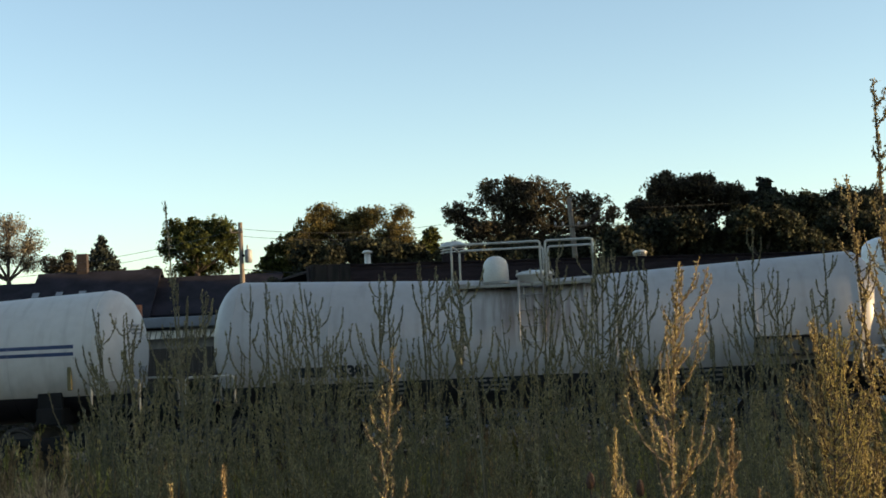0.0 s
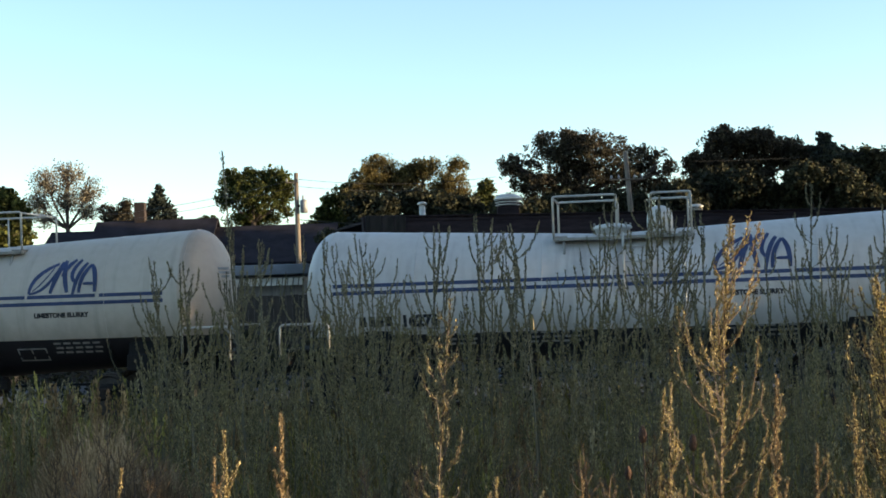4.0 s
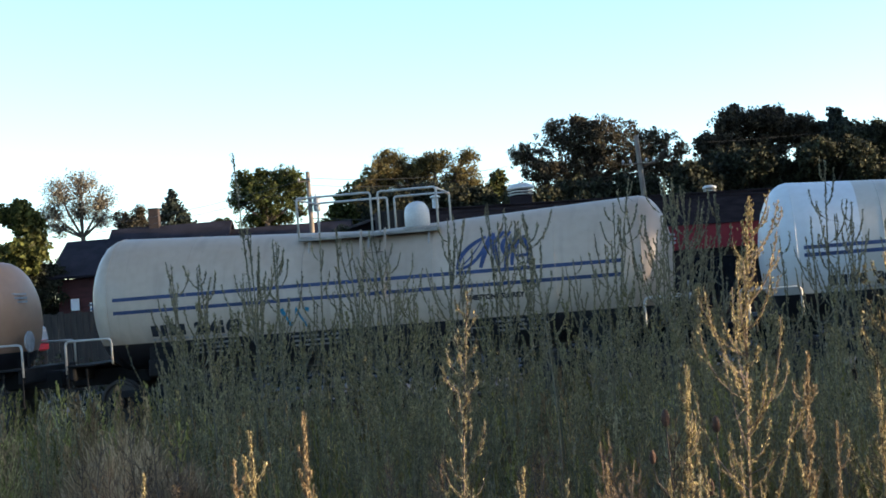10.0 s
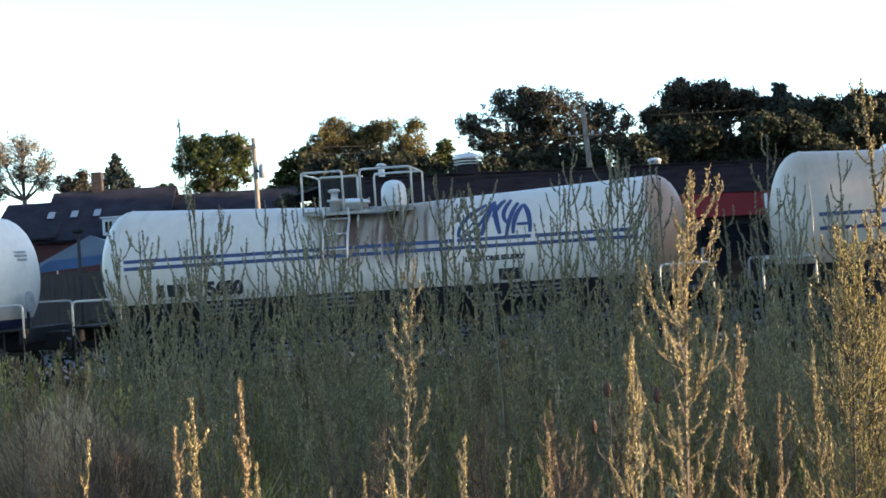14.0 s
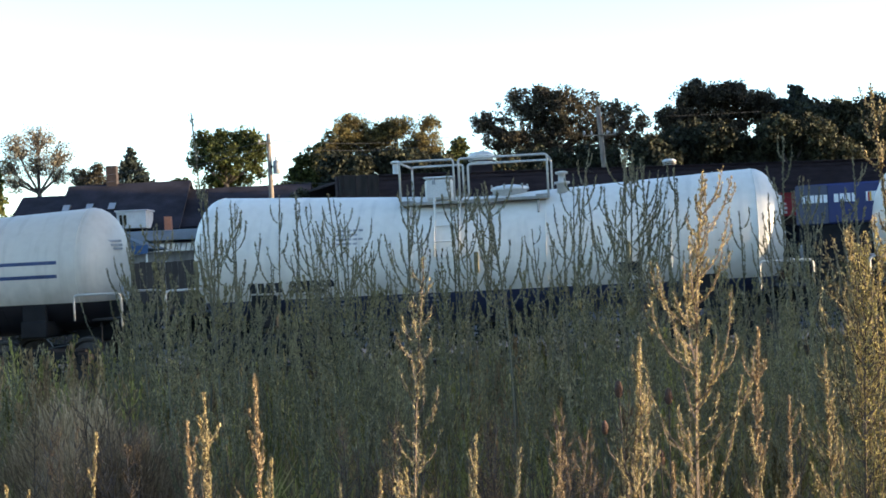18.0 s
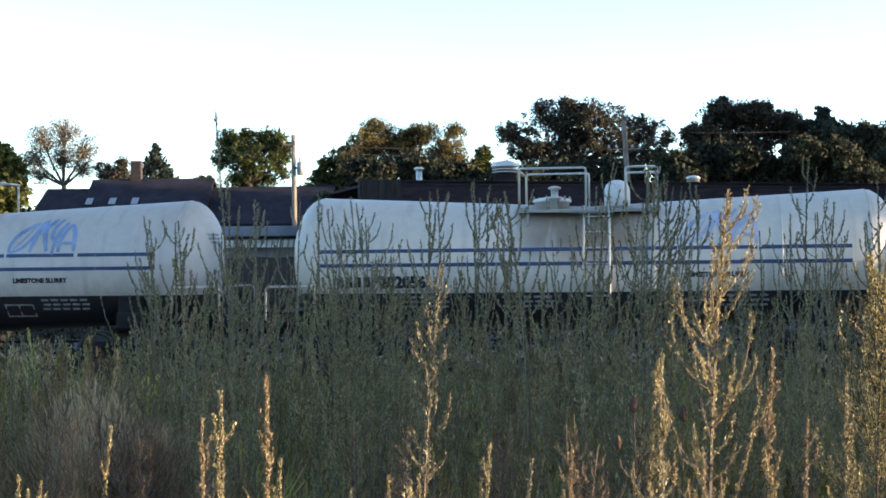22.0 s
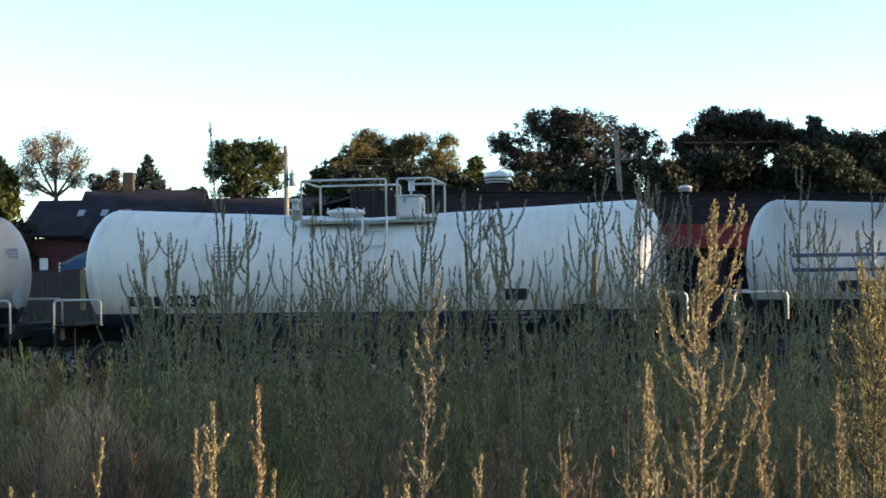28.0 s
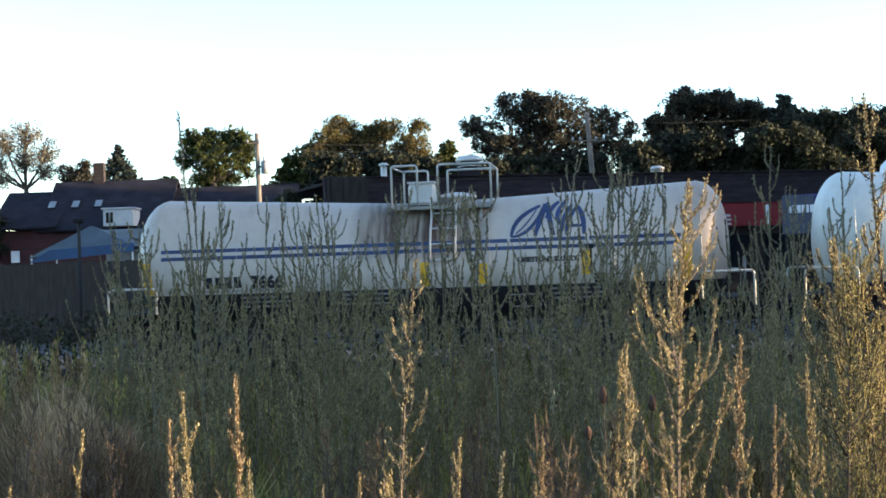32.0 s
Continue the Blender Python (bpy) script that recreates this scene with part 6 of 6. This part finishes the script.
def thicket():
    """The crowd of weeds that fills the field: too many to count."""
    rng = np.random.default_rng(77)
    near, far = [], []
    for i in range(14):
        full = i < 9
        paths, pts, dirs = plant(rng, 1.0, 10 + i % 4 * 2 if full else 10, 0.40, 46 if full else 15, 0.010, 0.16 + 0.06 * (i % 3), rng.uniform(-0.09, 0.09),
                                 0.36 + 0.08 * (i % 3), 70 if full else 26, 0, 0.5)
        stems = []
        for path, r0, r1 in paths:
            p = np.array(path)
            side = np.array([0.0020, 0.0020, 0])
            for u, v in zip(p[:-1], p[1:]):
                stems.append([u - side, u + side, v + side * 0.6, v - side * 0.6])
        (near if full else far).append((bud_geometry(pts, dirs, 0.023 if full else 0.034, rng, 0.20, 0.25), np.array(stems)))
    mats = (("grey", weed_grey, "dense grey-green weeds of the field"), ("green", weed_green, "dense green weeds of the field"),
            ("olive", weed_olive, "dark olive weeds of the field"), ("pale", weed_pale, "pale straw-coloured weeds of the field"), ("dry", weed_dry, "patches of dry brown weeds"))
    sets = {k: [] for k, _, _ in mats}
    n = 2350
    ys = 5.4 + (21.5 - 5.4) * rng.uniform(0, 1, n) ** 0.95
    for y in ys:
        x = rng.uniform(-1, 1) * (y * 0.40 + 1.2)
        if noise.noise((x * 1.1, y * 0.9, 7.0)) < -0.12:
            continue
        bear = x / y
        if -0.31 < bear < -0.185 and y < 7.0:
            continue
        patch = noise.noise((x * 0.35, y * 0.25, 0))
        h = (1.70 - (0.043 if bear < -0.215 else 0.052 if y < 10.5 else 0.060) * max(y, 8.0) - ground_z(x, y)) * rng.uniform(0.62, 1.0) * (1.02 + 0.22 * patch)
        if y < 8.0:
            h *= 0.55 + 0.3 * rng.uniform()
        if y > 12.5 and rng.uniform() < 0.8:
            continue
        h = max(h, 0.3)
        buds, stems = near[rng.integers(9)] if y < 13.5 else far[rng.integers(5)]
        a = rng.uniform(0, 6.283)
        m = np.array([[math.cos(a), -math.sin(a), 0], [math.sin(a), math.cos(a), 0], [0, 0, 1]]) * h
        off = np.array([x, y, ground_z(x, y) - 0.03])
        lean = rng.normal(size=2) * 0.07
        u = rng.uniform() - 0.45 * patch
        brown = bear < -0.13 and y < 9.5
        key = "dry" if brown and u > 0.3 else "pale" if brown and u > 0.1 else "dry" if patch < -0.2 and u > 0.6 else "green" if u < 0.30 else "grey" if u < 0.66 else "olive" if u < 0.78 else "pale" if u < 0.93 else "dry"
        for geo in (buds, stems):
            q = geo @ m.T
            q[..., 0] += q[..., 2] * lean[0]
            q[..., 1] += q[..., 2] * lean[1]
            sets[key].append(q + off)
    for key, mat, words in mats:
        tagged(new("weed_thicket", raw_mesh("weed_thicket", np.concatenate(sets[key]), mat)), words, "weeds", "", "stuff")
    # low grass between them
    for count, mat, words, h0, h1, spread in ((20000, weed_green, "rough green grass between the weeds", 0.30, 0.8, 0.22), (12000, weed_pale, "dry straw between the weeds", 0.25, 0.8, 0.34),
                                              (12000, weed_dry, "dead brown grass between the weeds", 0.25, 0.75, 0.38)):
        y = 2.6 + 16 * rng.uniform(0, 1, count) ** 1.3
        x = rng.uniform(-1, 1, count) * (y * 0.40 + 1.0)
        z = np.array([ground_z(p, q) for p, q in zip(x, y)])
        h = rng.uniform(h0, h1, count) * np.where(y > 10, 0.6, 1.0)
        bend = rng.normal(size=(count, 2)) * spread
        w = 0.0035 + 0.0004 * y
        q = np.empty((count, 4, 3))
        foot = np.stack([x, y, z], 1)
        tip = foot + np.stack([bend[:, 0] * h, bend[:, 1] * h, h], 1)
        mid = foot + np.stack([bend[:, 0] * h * 0.3, bend[:, 1] * h * 0.3, h * 0.55], 1)
        q[:, 0], q[:, 2] = foot, tip
        q[:, 1], q[:, 3] = mid + np.stack([w, 0 * w, 0 * w], 1), mid - np.stack([w, 0 * w, 0 * w], 1)
        tagged(new("grass", raw_mesh("grass", q, mat)), words, "grass", "", "stuff")
    # soft mounds of fine withered grass
    quads = []
    for cx, cy, rx, ry, high, count in ((-1.62, 6.75, 0.34, 0.5, 0.90, 8000), (-1.40, 6.55, 0.24, 0.45, 0.90, 6000), (-1.92, 7.4, 0.40, 0.5, 0.96, 7000), (-1.15, 6.3, 0.22, 0.4, 0.74, 3000)):
        r, g = np.sqrt(rng.uniform(0, 1, count)), rng.uniform(0, 6.283, count)
        x, y = cx + rx * r * np.cos(g), cy + ry * r * np.sin(g)
        uneven = 1 + 0.10 * np.sin(9 * x + 3) * np.cos(7 * y)
        foot = np.stack([x, y, np.array([ground_z(p, q) for p, q in zip(x, y)]) + high * np.sqrt(1.04 - r * r) * uneven * rng.uniform(0, 0.9, count) ** 0.5], 1)
        foot[::3, 2] *= rng.uniform(0.0, 0.6, len(foot[::3]))
        h = rng.uniform(0.10, 0.26, count)
        bend = np.stack([0.5 * (x - cx), 0.5 * (y - cy)], 1) + rng.normal(size=(count, 2)) * 0.085
        side = np.array([0.0028, 0, 0])
        mid = foot + np.stack([bend[:, 0] * 0.4, bend[:, 1] * 0.4, h * 0.7], 1)
        quads.append(np.stack([foot, mid + side, foot + np.stack([bend[:, 0], bend[:, 1], h * 0.8], 1), mid - side], 1))
    tagged(new("grass", raw_mesh("grass", np.concatenate(quads), weed_mound)), "soft mounds of fine withered brown grass", "grass", "", "stuff")


thicket()


def open_field():
    """The rest of the field: short grass round the standing place and weeds to both sides."""
    rng = np.random.default_rng(15)
    n = 16000
    x, y = rng.uniform(-9, 9, n), rng.uniform(-8, 6, n)
    wedge = (y > 2.4) & (np.abs(x) < y * 0.40 + 1.0)
    x, y = x[~wedge], y[~wedge]
    n = len(x)
    h = rng.uniform(0.10, 0.32, n)
    bend = rng.normal(size=(n, 2)) * 0.3
    foot = np.stack([x, y, np.array([ground_z(p, q) for p, q in zip(x, y)])], 1)
    q = np.empty((n, 4, 3))
    q[:, 0], q[:, 2] = foot, foot + np.stack([bend[:, 0] * h, bend[:, 1] * h, h], 1)
    mid = foot + np.stack([bend[:, 0] * h * 0.3, bend[:, 1] * h * 0.3, h * 0.55], 1)
    q[:, 1], q[:, 3] = mid + np.array([0.006, 0, 0]), mid - np.array([0.006, 0, 0])
    tagged(new("grass", raw_mesh("grass", q, weed_green)), "short trodden grass round the field's edge", "grass", "", "stuff")
    quads = []
    paths, pts, dirs = plant(rng, 1.0, 9, 0.34, 13, 0.010, 0.15, 0.04, 0.5, 26, 0, 0.75)
    shape = bud_geometry(pts, dirs, 0.034, rng, 0.20, 0.45)
    for _ in range(1100):
        y = rng.uniform(4, 23)
        s = -1 if rng.uniform() < 0.5 else 1
        x = s * rng.uniform(y * 0.40 + 1.0, 15)
        if s > 0 and y < 11:
            continue
        a, k = rng.uniform(0, 6.283), rng.uniform(0.6, 1.1)
        m = np.array([[math.cos(a), -math.sin(a), 0], [math.sin(a), math.cos(a), 0], [0, 0, 1]]) * k
        quads.append(shape @ m.T + np.array([x, y, ground_z(x, y) - 0.03]))
    tagged(new("weed_thicket", raw_mesh("weed_thicket", np.concatenate(quads), weed_grey)), "grey-green weeds along the field's sides", "weeds", "", "stuff")


open_field()


def trackside():
    """Low growth on the far side of the track and along the yard."""
    rng = np.random.default_rng(9)
    n = 26000
    u = rng.uniform(-32, 26, n)
    v = rng.uniform(3.0, 7.0, n)
    x = u * ALONG.x + v * AWAY.x
    y = TRACK_D + u * ALONG.y + v * AWAY.y
    h = rng.uniform(0.05, 1.0, n) * (1.75 + 0.3 * np.sin(u * 0.8))
    pts = np.stack([x, y, -0.78 + h], 1)
    me = leaf_mesh("trackside_growth", pts, 0.14, rng)
    me.materials.append(leaf_deep)
    tagged(new("trackside_growth", me), "low dark green growth beside the track", "weeds", "", "stuff")


trackside()

# ---- the tree line that shades the field, out to the right ----
def shade_tree(x, y, seed, high):
    d = max(y, 4.0)
    k = 2500 / d
    lobes = [(-1.2, 0.6, 2.7, 2.0), (1.4, 2.2, 2.9, 2.3), (0, 4.6, 2.7, 2.2), (0, -0.4, 2.8, 1.6)] + ([(0, 7.2, 2.3, 2.2)] if high else [])
    t = tree("dark tree of the row that shades the field", leaf_deep, bark, d, 0.0, [(a * k, b * k, ra * k, rb * k) for a, b, ra, rb in lobes],
             19000, 0.5, seed, 0.25, clump=0.9, fill=0.1, depth=1.0)
    t.matrix_basis = Matrix.Translation((x, y, YARD))
    return t


for i in range(5):
    last_tree = shade_tree(30.0 + 3.6 * i, 4.95 + 2.4 * i, 60 + i, i > 0)
for i in range(5):
    copy_thing(last_tree, Matrix.Translation((37.5 + 3.4 * i, 5.1 + 2.2 * i, YARD)) @ pose(0, 0, 0, 0, 0, 65 * i + 20) @ Matrix.Scale(1.12, 4))
# tall trees whose crowns meet high over the track
for x, y in ((66, 13.7), (67, 22.6), (74, 12.0), (75, 22.4)):
    tall = tree("tall dark tree with a high crown beside the track", leaf_deep, bark, 20.0, 0.0,
                [(a * 125, b * 125, ra * 125, rb * 125) for a, b, ra, rb in ((-2.5, 9.3, 4.0, 2.6), (2.5, 9.8, 4.0, 3.0), (0, 9.1, 4.6, 2.4), (0, 12.6, 3.8, 2.4))],
                16000, 0.6, 80 + x, 0.3, clump=1.0, fill=0.0, depth=1.5)
    tall.matrix_basis = Matrix.Translation((x, y, YARD))
# the wood goes on to the right of the yard
for i in range(7):
    copy_thing(last_tree, Matrix.Translation((33.5 + 1.9 * i + 3 * (i % 2), 40 + 7.2 * i, YARD)) @ pose(0, 0, 0, 0, 0, 50 * i) @ Matrix.Scale((1.6, 1.6, 1.5, 1.3, 1.1, 1.7, 1.1)[i], 4))
for i in range(3):
    copy_thing(last_tree, Matrix.Translation((55 + 2 * i, 106 + 7 * i, YARD)) @ pose(0, 0, 0, 0, 0, 80 * i + 15) @ Matrix.Scale(1.7, 4))
# and the trees behind the camera, which close the field
for i in range(11):
    a = radians(194 + 13.5 * i)
    copy_thing(last_tree, Matrix.Translation((40 * math.cos(a), 38 * math.sin(a), -0.1)) @ pose(0, 0, 0, 0, 0, 70 * i))


def sway():
    """The near weeds stir in the wind."""
    rng = random.Random(4)
    for t, m, h, amount in SWAYING:
        f1, f2, p1, p2 = rng.uniform(0.25, 0.45), rng.uniform(0.7, 1.0), rng.uniform(0, 6), rng.uniform(0, 6)
        rows = []
        for k in range(65):
            s = k * 0.5
            a = amount * (0.6 * math.sin(6.283 * f1 * s + p1) + 0.4 * math.sin(6.283 * f2 * s + p2))
            rows.append((s, Matrix.Translation(m.translation) @ pose(0, 0, 0, 0.4 * a, a, 0) @ m.to_quaternion().to_matrix().to_4x4()))
        walk(t, rows)


motions()
